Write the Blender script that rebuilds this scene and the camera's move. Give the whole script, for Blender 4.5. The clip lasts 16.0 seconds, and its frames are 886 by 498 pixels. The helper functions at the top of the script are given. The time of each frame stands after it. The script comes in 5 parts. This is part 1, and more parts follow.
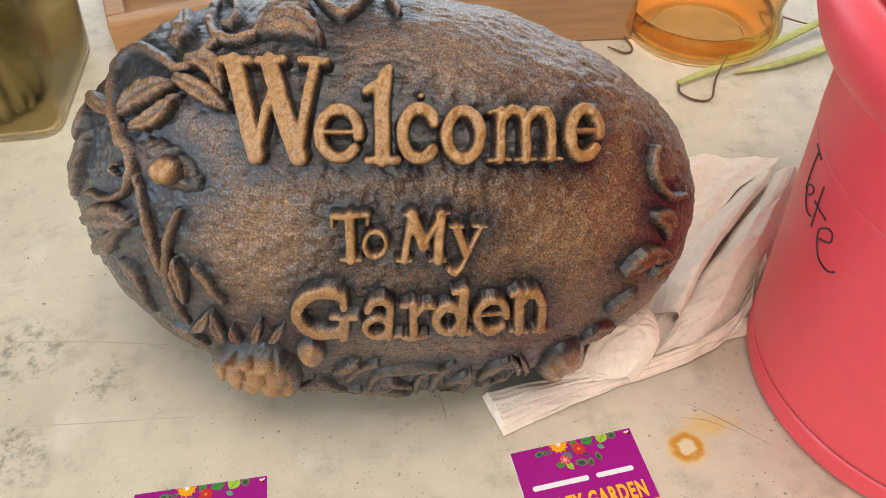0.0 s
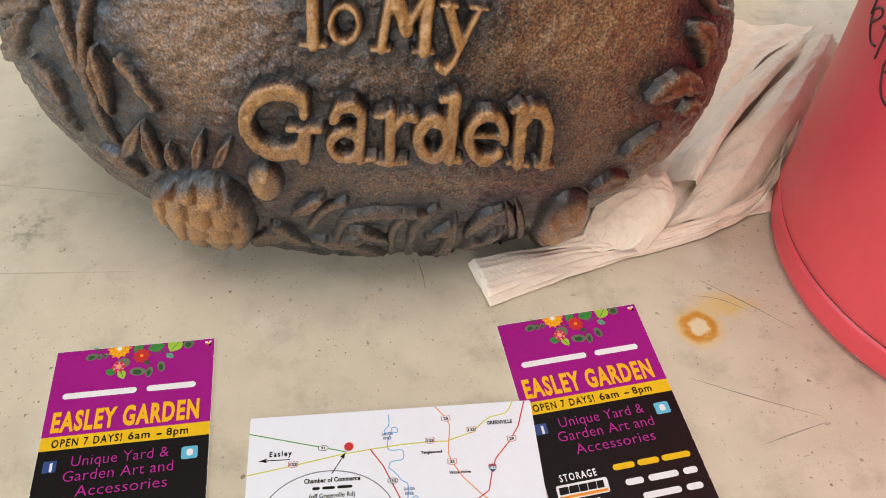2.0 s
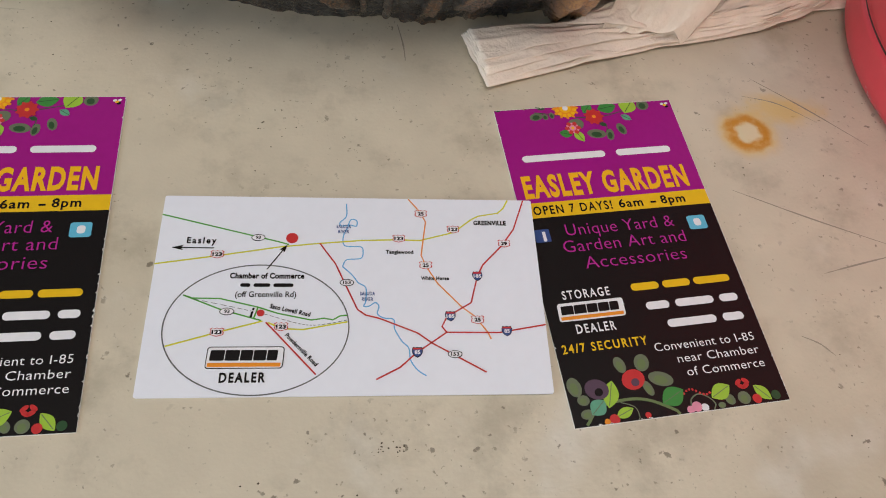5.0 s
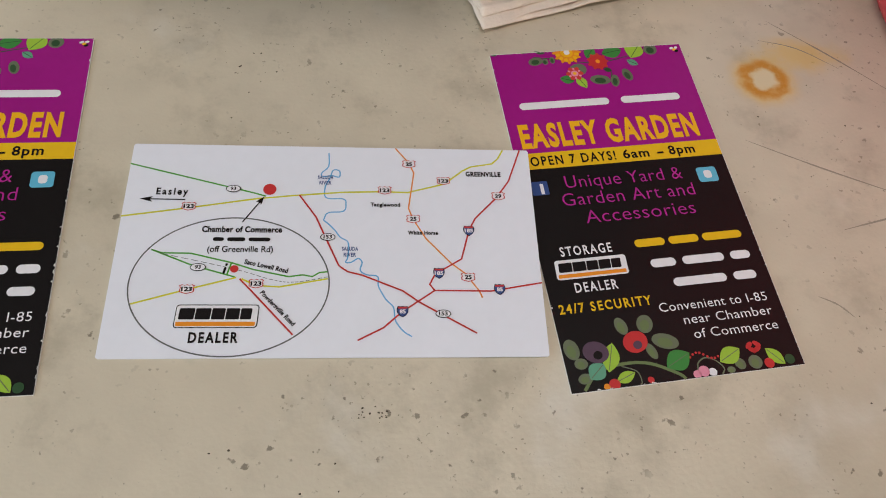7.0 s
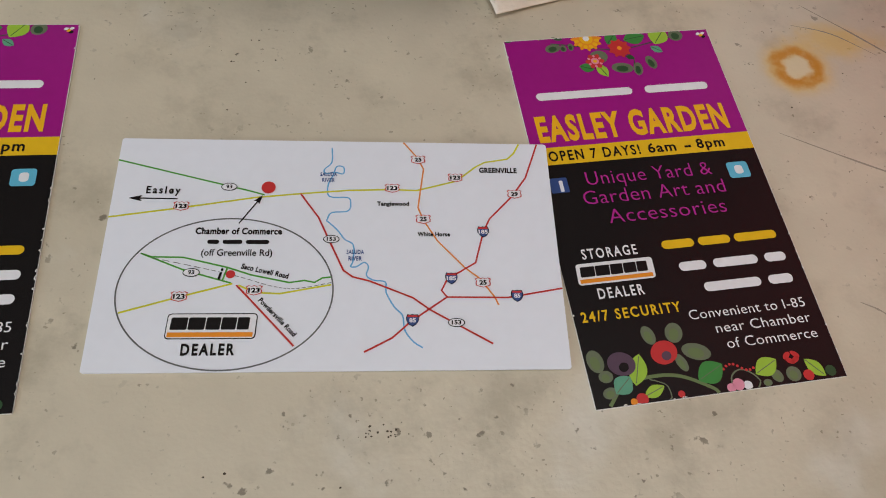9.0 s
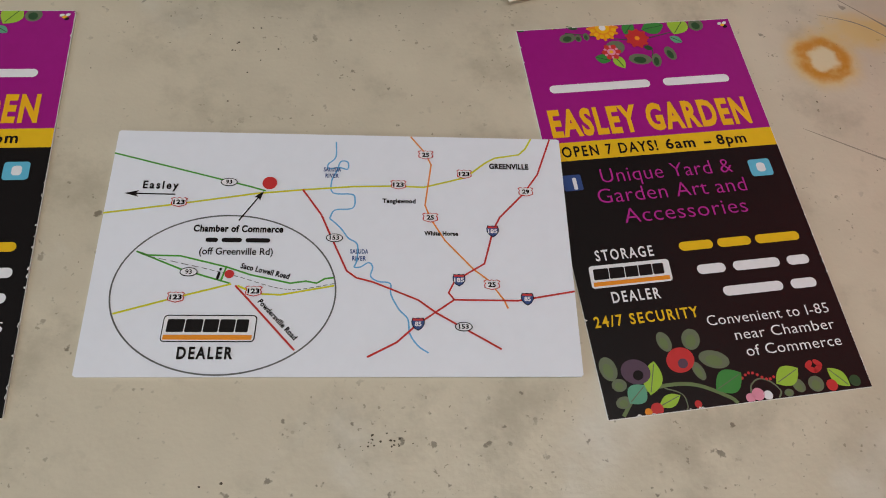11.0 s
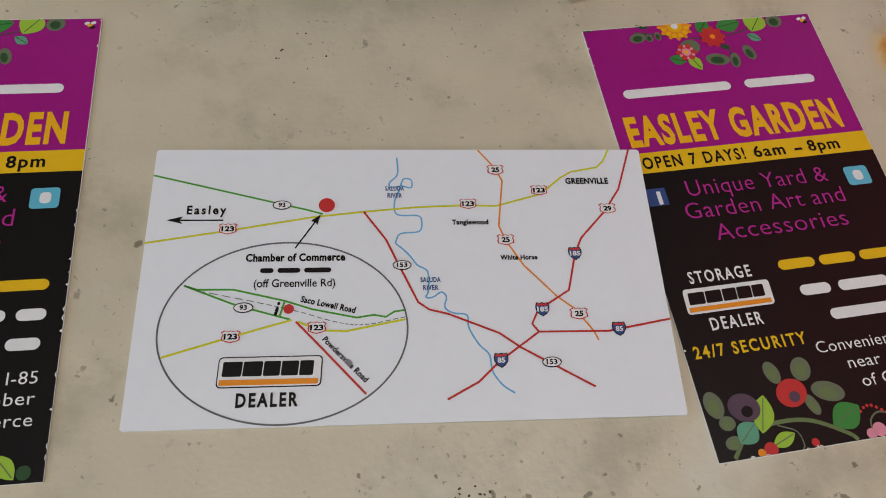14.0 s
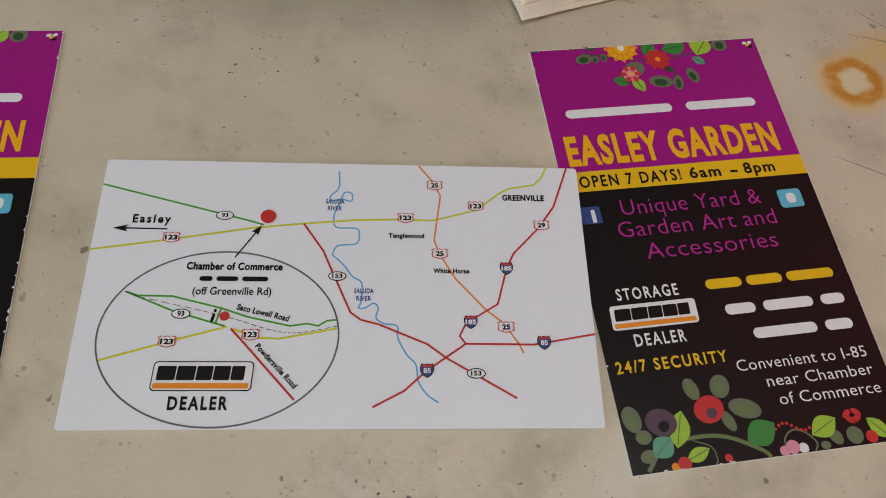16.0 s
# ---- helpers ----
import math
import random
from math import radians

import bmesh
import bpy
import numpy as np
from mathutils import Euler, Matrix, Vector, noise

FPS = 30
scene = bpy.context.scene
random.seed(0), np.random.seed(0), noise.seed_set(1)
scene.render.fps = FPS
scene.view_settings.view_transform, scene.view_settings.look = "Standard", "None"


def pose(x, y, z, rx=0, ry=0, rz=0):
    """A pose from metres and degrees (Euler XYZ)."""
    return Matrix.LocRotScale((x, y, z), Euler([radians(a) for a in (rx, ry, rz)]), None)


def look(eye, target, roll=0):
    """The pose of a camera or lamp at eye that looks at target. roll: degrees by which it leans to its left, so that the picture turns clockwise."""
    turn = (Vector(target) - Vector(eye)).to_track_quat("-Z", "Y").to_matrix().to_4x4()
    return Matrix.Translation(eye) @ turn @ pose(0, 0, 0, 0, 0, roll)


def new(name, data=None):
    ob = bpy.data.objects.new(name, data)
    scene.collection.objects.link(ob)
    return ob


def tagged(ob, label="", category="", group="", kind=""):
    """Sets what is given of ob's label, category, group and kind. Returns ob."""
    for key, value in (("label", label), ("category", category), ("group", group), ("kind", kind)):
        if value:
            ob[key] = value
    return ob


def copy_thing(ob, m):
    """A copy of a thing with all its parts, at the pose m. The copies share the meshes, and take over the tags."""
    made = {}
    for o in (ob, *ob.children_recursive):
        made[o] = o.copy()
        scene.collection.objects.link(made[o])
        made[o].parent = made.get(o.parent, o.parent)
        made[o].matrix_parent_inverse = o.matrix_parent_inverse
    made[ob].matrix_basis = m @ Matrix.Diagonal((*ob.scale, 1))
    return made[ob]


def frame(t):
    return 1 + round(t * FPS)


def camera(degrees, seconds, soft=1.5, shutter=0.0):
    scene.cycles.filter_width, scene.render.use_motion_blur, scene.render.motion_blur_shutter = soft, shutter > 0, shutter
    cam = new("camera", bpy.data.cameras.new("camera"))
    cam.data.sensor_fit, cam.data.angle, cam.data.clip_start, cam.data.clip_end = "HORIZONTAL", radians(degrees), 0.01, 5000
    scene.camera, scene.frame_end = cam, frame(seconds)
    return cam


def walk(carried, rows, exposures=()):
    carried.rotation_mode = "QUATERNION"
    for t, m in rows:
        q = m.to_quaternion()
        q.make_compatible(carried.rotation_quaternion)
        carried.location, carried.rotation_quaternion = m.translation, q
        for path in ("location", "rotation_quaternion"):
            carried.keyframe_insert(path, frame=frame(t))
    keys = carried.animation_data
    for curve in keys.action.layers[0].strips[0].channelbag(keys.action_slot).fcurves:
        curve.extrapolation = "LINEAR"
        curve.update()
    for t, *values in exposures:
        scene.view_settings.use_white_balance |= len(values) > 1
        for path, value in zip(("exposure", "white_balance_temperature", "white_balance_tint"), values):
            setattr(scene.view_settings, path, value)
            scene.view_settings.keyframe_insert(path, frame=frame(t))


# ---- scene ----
cam = camera(59.1, 16.0, soft=1.0)
PATH = [
    (0, (-0.003, -0.073, 0.282), (0.13, 1.305, -1.162), -0.8),
    (0.5, (-0.004, -0.073, 0.28), (0.124, 1.31, -1.16), -0.3),
    (1, (-0.005, -0.071, 0.28), (0.126, 1.315, -1.156), -0.5),
    (1.5, (-0.007, -0.073, 0.265), (0.131, 1.272, -1.209), 0.6),
    (2, (-0.002, -0.066, 0.227), (0.162, 1.18, -1.329), 3.2),
    (2.5, (-0.001, -0.063, 0.202), (0.199, 1.088, -1.422), 7.7),
    (3, (-0.001, -0.066, 0.185), (0.212, 1.04, -1.468), 8.1),
    (3.5, (-0.002, -0.064, 0.178), (0.215, 1.009, -1.496), 9.8),
    (4, (0.0, -0.065, 0.178), (0.213, 0.999, -1.503), 9.5),
    (4.5, (0.001, -0.062, 0.169), (0.211, 0.982, -1.524), 9.9),
    (5, (0.002, -0.059, 0.16), (0.213, 0.964, -1.546), 10.6),
    (5.2, (0.003, -0.059, 0.156), (0.216, 0.956, -1.554), 10.5),
    (7.5, (0.009, -0.054, 0.147), (0.194, 0.893, -1.605), 10.3),
    (8, (0.01, -0.052, 0.146), (0.202, 0.893, -1.607), 10.6),
    (8.5, (0.009, -0.049, 0.143), (0.185, 0.893, -1.612), 9.6),
    (9, (0.007, -0.047, 0.138), (0.189, 0.88, -1.625), 10.2),
    (11.3, (0.008, -0.041, 0.134), (0.162, 0.847, -1.651), 9.9),
    (11.5, (0.007, -0.041, 0.134), (0.189, 0.861, -1.642), 12.0),
    (12, (0.008, -0.041, 0.133), (0.181, 0.874, -1.637), 11.1),
    (12.5, (0.005, -0.039, 0.132), (0.176, 0.883, -1.635), 10.5),
    (13, (0.001, -0.036, 0.128), (0.175, 0.879, -1.642), 10.0),
    (13.5, (-0.003, -0.031, 0.125), (0.168, 0.872, -1.651), 9.3),
    (14, (-0.006, -0.03, 0.122), (0.174, 0.856, -1.662), 9.8),
    (14.5, (-0.006, -0.028, 0.123), (0.176, 0.855, -1.663), 9.7),
    (15, (-0.004, -0.029, 0.122), (0.17, 0.865, -1.658), 9.3),
    (15.5, (0.0, -0.029, 0.124), (0.167, 0.869, -1.656), 10.3),
    (16, (0.007, -0.031, 0.128), (0.161, 0.864, -1.654), 9.6),
]
EXPOSURES = [(0.0, 0.0, 6800, 11), (1.5, -0.03, 6800, 11), (2.5, -0.29, 6700, 11), (3.5, -0.49, 6600, 10), (5.0, -0.57, 6550, 10), (9.0, -0.78, 6500, 9), (13.0, -0.86, 6560, 8), (16.0, -0.91, 6620, 8)]
walk(cam, [(t, look(eye, target, roll)) for t, eye, target, roll in PATH], EXPOSURES)

# ---- world, sun, window light and an added overhead fill ----
world = bpy.data.worlds.new("sky")
scene.world = world
world.use_nodes = True
wn = world.node_tree
sky = wn.nodes.new("ShaderNodeTexSky")
sky.sky_type, sky.sun_disc = "NISHITA", False
sky.sun_elevation, sky.sun_rotation = radians(48), radians(200)
wn.links.new(sky.outputs[0], wn.nodes["Background"].inputs[0])
wn.nodes["Background"].inputs[1].default_value = 0.12

sun_data = bpy.data.lights.new("sun", "SUN")
sun_data.energy, sun_data.angle, sun_data.color = 2.5, radians(0.6), (1.0, 0.95, 0.86)
sun = new("sun", sun_data)
sun.matrix_world = look((0, 0, 3), (0.4, 1.0, 3 - 1.2))


def window_light(name, place, target, width, height, watts, colour):
    data = bpy.data.lights.new(name, "AREA")
    data.shape, data.size, data.size_y, data.energy, data.color = "RECTANGLE", width, height, watts, colour
    ob = new(name, data)
    ob.matrix_world = look(place, target)
    return ob


# the overhead lamp is an added fill for the face and table front
window_light("overhead_fill", (0.15, -0.22, 1.63), (0.12, 0.05, 0.0), 1.0, 0.7, 21, (1.0, 0.96, 0.90))
window_light("window_light_left", (-1.52, -0.35, 0.58), (0.0, 0.0, 0.2), 1.2, 0.85, 17, (0.62, 0.80, 1.0))
window_light("window_light_back", (0.20, 1.52, 0.50), (0.1, 0.1, 0.2), 2.7, 0.8, 17, (0.72, 0.86, 1.0))
window_light("window_light_front", (-0.80, -1.82, 0.72), (0.0, 0.1, 0.1), 1.1, 1.2, 20, (1.0, 0.91, 0.78))

# ---- materials ----


def mat(name, colour, rough=0.5, metal=0.0, scale=60.0, amount=0.12, bump=0.0, bump_scale=400.0, fine=6.0):
    """A plain surface with two scales of colour variation and a fine relief."""
    m = bpy.data.materials.new(name)
    m.use_nodes = True
    nt = m.node_tree
    b = nt.nodes["Principled BSDF"]
    b.inputs["Roughness"].default_value, b.inputs["Metallic"].default_value = rough, metal
    geo = nt.nodes.new("ShaderNodeNewGeometry")
    n1, n2 = nt.nodes.new("ShaderNodeTexNoise"), nt.nodes.new("ShaderNodeTexNoise")
    n1.inputs["Scale"].default_value, n1.inputs["Detail"].default_value = scale, 4
    n2.inputs["Scale"].default_value, n2.inputs["Detail"].default_value = scale * fine, 3
    add = nt.nodes.new("ShaderNodeMath")
    add.operation = "ADD"
    hsv = nt.nodes.new("ShaderNodeHueSaturation")
    rng = nt.nodes.new("ShaderNodeMapRange")
    rng.inputs[1].default_value, rng.inputs[2].default_value = 0.6, 1.4
    rng.inputs[3].default_value, rng.inputs[4].default_value = 1 - amount, 1 + amount
    hsv.inputs["Color"].default_value = (*colour, 1)
    for n in (n1, n2):
        nt.links.new(geo.outputs["Position"], n.inputs["Vector"])
    nt.links.new(n1.outputs["Fac"], add.inputs[0])
    nt.links.new(n2.outputs["Fac"], add.inputs[1])
    nt.links.new(add.outputs[0], rng.inputs[0])
    nt.links.new(rng.outputs[0], hsv.inputs["Value"])
    nt.links.new(hsv.outputs[0], b.inputs["Base Color"])
    if bump:
        n3, bp = nt.nodes.new("ShaderNodeTexNoise"), nt.nodes.new("ShaderNodeBump")
        n3.inputs["Scale"].default_value, n3.inputs["Detail"].default_value = bump_scale, 5
        bp.inputs["Strength"].default_value, bp.inputs["Distance"].default_value = 1.0, bump
        nt.links.new(geo.outputs["Position"], n3.inputs["Vector"])
        nt.links.new(n3.outputs["Fac"], bp.inputs["Height"])
        nt.links.new(bp.outputs[0], b.inputs["Normal"])
    return m


def ink(name, colour, rough=0.32):
    m = mat(name, colour, rough, scale=90, amount=0.05)
    m.node_tree.nodes["Principled BSDF"].inputs["Specular IOR Level"].default_value = 0.35
    return m


def node(nt, kind, **values):
    n = nt.nodes.new("ShaderNode" + kind)
    for key, value in values.items():
        n.inputs[key.replace("_", " ")].default_value = value
    return n


def table_material():
    """Worn off-white moulded plastic: mottled, specked, smudged, with one rust ring."""
    m = mat("table_plastic", (0.60, 0.525, 0.40), 0.40, scale=9, amount=0.10, bump=0.00006, bump_scale=900, fine=9)
    nt = m.node_tree
    b = nt.nodes["Principled BSDF"]
    pos = [n for n in nt.nodes if n.type == "NEW_GEOMETRY"][0].outputs["Position"]
    last = b.inputs["Base Color"].links[0].from_socket

    def math_(op, a, bb=None):
        n = nt.nodes.new("ShaderNodeMath")
        n.operation = op
        for k, val in enumerate((a, bb)):
            if val is None:
                continue
            if isinstance(val, (int, float)):
                n.inputs[k].default_value = val
            else:
                nt.links.new(val, n.inputs[k])
        return n.outputs[0]

    def noise_(scale, detail=4.0, rough=0.55):
        n = node(nt, "TexNoise", Scale=scale, Detail=detail, Roughness=rough)
        nt.links.new(pos, n.inputs["Vector"])
        return n.outputs["Fac"]

    def ramp_(val, a, z, lo=0.0, hi=1.0):
        n = nt.nodes.new("ShaderNodeMapRange")
        n.interpolation_type = "SMOOTHSTEP"
        nt.links.new(val, n.inputs[0])
        for k, x in enumerate((a, z, lo, hi)):
            n.inputs[k + 1].default_value = x
        return n.outputs[0]

    def near_(x, y, sx=1.0, sy=1.0, wobble=0.0, wscale=120.0):
        sub = nt.nodes.new("ShaderNodeVectorMath")
        sub.operation = "SUBTRACT"
        nt.links.new(pos, sub.inputs[0])
        sub.inputs[1].default_value = (x, y, 0)
        mul = nt.nodes.new("ShaderNodeVectorMath")
        mul.operation = "MULTIPLY"
        nt.links.new(sub.outputs[0], mul.inputs[0])
        mul.inputs[1].default_value = (sx, sy, 0)
        ln = nt.nodes.new("ShaderNodeVectorMath")
        ln.operation = "LENGTH"
        nt.links.new(mul.outputs[0], ln.inputs[0])
        d = ln.outputs["Value"]
        if wobble:
            d = math_("ADD", d, math_("MULTIPLY", math_("SUBTRACT", noise_(wscale), 0.5), wobble))
        return d

    def over_(mask, colour):
        nonlocal last
        mix = nt.nodes.new("ShaderNodeMix")
        mix.data_type = "RGBA"
        nt.links.new(mask, mix.inputs[0])
        nt.links.new(last, mix.inputs[6])
        mix.inputs[7].default_value = (*colour, 1)
        last = mix.outputs[2]

    # broad grime and pale worn patches
    over_(ramp_(noise_(14, 5), 0.50, 0.72, 0, 0.42), (0.42, 0.36, 0.26))
    over_(ramp_(noise_(45, 6, 0.65), 0.50, 0.70, 0, 0.62), (0.38, 0.33, 0.24))
    over_(ramp_(noise_(30, 4), 0.56, 0.74, 0, 0.5), (0.72, 0.68, 0.60))
    # fine dark specks
    over_(math_("MULTIPLY", ramp_(noise_(700, 2), 0.655, 0.71), ramp_(noise_(70, 2), 0.44, 0.62, 0, 0.65)), (0.16, 0.13, 0.08))
    over_(math_("MULTIPLY", ramp_(noise_(320, 3), 0.645, 0.70), ramp_(noise_(25, 2), 0.42, 0.60, 0, 0.85)), (0.16, 0.13, 0.09))
    # dark rubbed-in dirt
    for x, y, sx, sy, r in ((-0.175, 0.155, 1.0, 1.3, 0.035), (-0.132, 0.135, 1.3, 1.0, 0.016), (-0.165, 0.10, 1.0, 1.2, 0.03)):
        body = ramp_(near_(x, y, sx, sy, 0.02, 60), r, r * 0.3, 0, 1)
        over_(math_("MULTIPLY", body, ramp_(noise_(150, 6, 0.7), 0.45, 0.68, 0, 0.8)), (0.14, 0.13, 0.10))
    # rust ring with a faint run beside it
    over_(ramp_(near_(0.1205, 0.0845, 0.62, 1.3, 0.010, 160), 0.010, 0.002, 0, 0.6), (0.72, 0.47, 0.08))
    d = near_(0.1085, 0.0755, 0.95, 1.0, 0.0035, 260)
    over_(ramp_(d, 0.0105, 0.005, 0, 0.62), (0.74, 0.46, 0.08))
    ring = math_("MULTIPLY", ramp_(d, 0.0026, 0.0042), ramp_(d, 0.0074, 0.0050))
    over_(math_("MULTIPLY", ring, ramp_(noise_(300, 3), 0.3, 0.55, 0.55, 0.95)), (0.56, 0.23, 0.012))
    over_(ramp_(d, 0.0042, 0.0022, 0, 0.8), (0.72, 0.63, 0.43))
    nt.links.new(last, b.inputs["Base Color"])
    return m


def stone_material(name, high, low, dark, grain_=1.25):
    """Cast stone, dark wash and painted shade in the hollows and foot, bronze rubbed on what stands proud (by mesh
    attribute).
    """
    m = bpy.data.materials.new(name)
    m.use_nodes = True
    nt = m.node_tree
    b = nt.nodes["Principled BSDF"]
    geo = nt.nodes.new("ShaderNodeNewGeometry")
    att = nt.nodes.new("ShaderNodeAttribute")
    att.attribute_name = "rub_shade"
    n1, n2, n3, n4 = node(nt, "TexNoise", Scale=210, Detail=6, Roughness=0.7), node(nt, "TexNoise", Scale=1500, Detail=3, Roughness=0.7), node(nt, "TexNoise", Scale=24, Detail=3), node(nt, "TexNoise", Scale=340, Detail=4, Roughness=0.6)
    for n in (n1, n2, n3, n4):
        nt.links.new(geo.outputs["Position"], n.inputs["Vector"])

    def mth(op, a, bb):
        n = nt.nodes.new("ShaderNodeMath")
        n.operation = op
        for k, val in enumerate((a, bb)):
            if isinstance(val, (int, float)):
                n.inputs[k].default_value = val
            else:
                nt.links.new(val, n.inputs[k])
        return n.outputs[0]

    grain = mth("ADD", mth("MULTIPLY", n1.outputs["Fac"], 0.35), mth("ADD", mth("MULTIPLY", n2.outputs["Fac"], 1.1), mth("MULTIPLY", n3.outputs["Fac"], 0.20)))
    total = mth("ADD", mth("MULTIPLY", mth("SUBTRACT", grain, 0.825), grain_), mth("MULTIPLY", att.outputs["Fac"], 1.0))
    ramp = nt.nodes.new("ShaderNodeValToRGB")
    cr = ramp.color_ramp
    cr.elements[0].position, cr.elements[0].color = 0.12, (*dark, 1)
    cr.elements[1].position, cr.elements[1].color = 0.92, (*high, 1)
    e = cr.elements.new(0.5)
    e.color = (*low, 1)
    nt.links.new(total, ramp.inputs[0])
    nt.links.new(ramp.outputs[0], b.inputs["Base Color"])
    rr = nt.nodes.new("ShaderNodeMapRange")
    nt.links.new(n1.outputs["Fac"], rr.inputs[0])
    for k, x in enumerate((0.3, 0.7, 0.34, 0.60)):
        rr.inputs[k + 1].default_value = x
    nt.links.new(rr.outputs[0], b.inputs["Roughness"])
    b.inputs["Coat Weight"].default_value, b.inputs["Coat Roughness"].default_value = 0.9, 0.11
    b.inputs["Metallic"].default_value, b.inputs["Specular IOR Level"].default_value = 0.15, 0.4
    bp = nt.nodes.new("ShaderNodeBump")
    bp.inputs["Strength"].default_value, bp.inputs["Distance"].default_value = 1.0, 0.0006
    nt.links.new(bp.outputs[0], b.inputs["Coat Normal"])
    nt.links.new(mth("ADD", mth("MULTIPLY", n2.outputs["Fac"], 0.38), mth("ADD", mth("MULTIPLY", n4.outputs["Fac"], 0.50), mth("MULTIPLY", n1.outputs["Fac"], 0.55))), bp.inputs["Height"])
    nt.links.new(bp.outputs[0], b.inputs["Normal"])
    return m


def glass(name, colour, rough=0.04, ior=1.2):
    m = bpy.data.materials.new(name)
    m.use_nodes = True
    b = m.node_tree.nodes["Principled BSDF"]
    b.inputs["Base Color"].default_value = (*colour, 1)
    b.inputs["Roughness"].default_value, b.inputs["Transmission Weight"].default_value, b.inputs["IOR"].default_value = rough, 1.0, ior
    return m


def wood_material():
    m = mat("pine_wood", (0.46, 0.25, 0.12), 0.6, scale=30, amount=0.25, bump=0.0002, bump_scale=300)
    nt = m.node_tree
    tex = [n for n in nt.nodes if n.type == "TEX_NOISE"]
    mp = nt.nodes.new("ShaderNodeMapping")
    mp.inputs["Scale"].default_value = (0.12, 1.0, 2.0)
    nt.links.new(tex[0].inputs["Vector"].links[0].from_socket, mp.inputs["Vector"])
    for n in tex:
        nt.links.new(mp.outputs[0], n.inputs["Vector"])
    return m


TABLE = table_material()
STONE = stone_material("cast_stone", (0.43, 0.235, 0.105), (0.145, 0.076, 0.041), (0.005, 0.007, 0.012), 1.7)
BRONZE = stone_material("bronze_rubbed_relief", (0.43, 0.215, 0.066), (0.150, 0.072, 0.032), (0.007, 0.008, 0.011), 1.4)
PAPER = mat("card_stock", (0.79, 0.80, 0.86), 0.45, scale=70, amount=0.02, bump=0.00001, bump_scale=1500)
EDGE = mat("card_core", (0.72, 0.69, 0.66), 0.8, scale=300, amount=0.1)
PURPLE, YELLOW, BLACK = ink("purple_ink", (0.33, 0.010, 0.205), 0.27), ink("yellow_ink", (0.78, 0.47, 0.015), 0.27), ink("black_ink", (0.009, 0.007, 0.007), 0.27)
WHITE, MAGENTA, GOLD = ink("white_ink", (0.78, 0.76, 0.78)), ink("magenta_ink", (0.42, 0.02, 0.25)), ink("golden_ink", (0.85, 0.43, 0.012))
GREEN, LIME, OLIVE, TEAL = ink("green_ink", (0.05, 0.24, 0.05)), ink("lime_ink", (0.33, 0.52, 0.05)), ink("olive_ink", (0.14, 0.19, 0.075)), ink("teal_ink", (0.12, 0.34, 0.22))
DARKGREEN, SAGE = ink("dark_green_ink", (0.03, 0.075, 0.03)), ink("sage_ink", (0.14, 0.165, 0.10))
RED, ORANGE, PINK, PLUM = ink("red_ink", (0.55, 0.035, 0.035)), ink("orange_ink", (0.80, 0.27, 0.02)), ink("pink_ink", (0.75, 0.28, 0.38)), ink("plum_ink", (0.095, 0.055, 0.085))
BLUE, SKYBLUE = ink("navy_blue_ink", (0.035, 0.07, 0.22)), ink("sky_blue_ink", (0.12, 0.45, 0.62))
ROAD_GREEN, ROAD_YELLOW, ROAD_RED = ink("road_green_ink", (0.07, 0.33, 0.03)), ink("road_yellow_ink", (0.62, 0.60, 0.01)), ink("road_red_ink", (0.50, 0.025, 0.02))
ROAD_ORANGE, RIVER, GREY = ink("road_orange_ink", (0.78, 0.25, 0.04)), ink("river_blue_ink", (0.13, 0.40, 0.68)), ink("grey_ink", (0.12, 0.12, 0.12))
NAPKIN = mat("paper_napkin", (0.85, 0.73, 0.61), 0.9, scale=35, amount=0.10, bump=0.00035, bump_scale=700)
POT = mat("red_plastic", (0.74, 0.068, 0.085), 0.40, scale=25, amount=0.06, bump=0.00005, bump_scale=700)
SCUFF = mat("scuffed_plastic", (0.72, 0.46, 0.44), 0.8, scale=400, amount=0.2)
MARKER = mat("black_marker", (0.05, 0.012, 0.014), 0.5)
SOIL = mat("dry_soil", (0.09, 0.06, 0.04), 0.95, scale=120, amount=0.5, bump=0.003, bump_scale=200)
WOOD = wood_material()
AMBER = glass("amber_glass", (0.94, 0.70, 0.42), 0.12)
CLEAR = glass("green_tinted_glass", (0.62, 0.54, 0.33), 0.14)
LEAFY = mat("pale_dry_leaf", (0.22, 0.195, 0.115), 0.7, scale=40, amount=0.4, bump=0.001, bump_scale=120)
STEM = mat("green_stem", (0.42, 0.43, 0.13), 0.55, scale=40, amount=0.3)
ROOT = mat("brown_root", (0.14, 0.075, 0.035), 0.8, scale=150, amount=0.4)
STEEL = mat("grey_steel", (0.35, 0.35, 0.36), 0.4, 0.9)
WALL = mat("grey_wall", (0.28, 0.265, 0.24), 0.85, scale=3, amount=0.08, bump=0.0008, bump_scale=60)
CONCRETE = mat("concrete_floor", (0.33, 0.31, 0.28), 0.8, scale=4, amount=0.2, bump=0.001, bump_scale=60)

# ---- building helpers ----


def mesh(name, verts, faces, material, smooth=False):
    me = bpy.data.meshes.new(name)
    me.from_pydata([tuple(p) for p in verts], [], [tuple(f) for f in faces])
    me.materials.append(material)
    if smooth:
        me.polygons.foreach_set("use_smooth", [True] * len(me.polygons))
    me.update()
    return me


def part(name, me, parent, label="", m=None):
    ob = new(name, me)
    if parent:
        ob.parent = parent
    if m is not None:
        ob.matrix_basis = m
    if label:
        tagged(ob, label)
    return ob


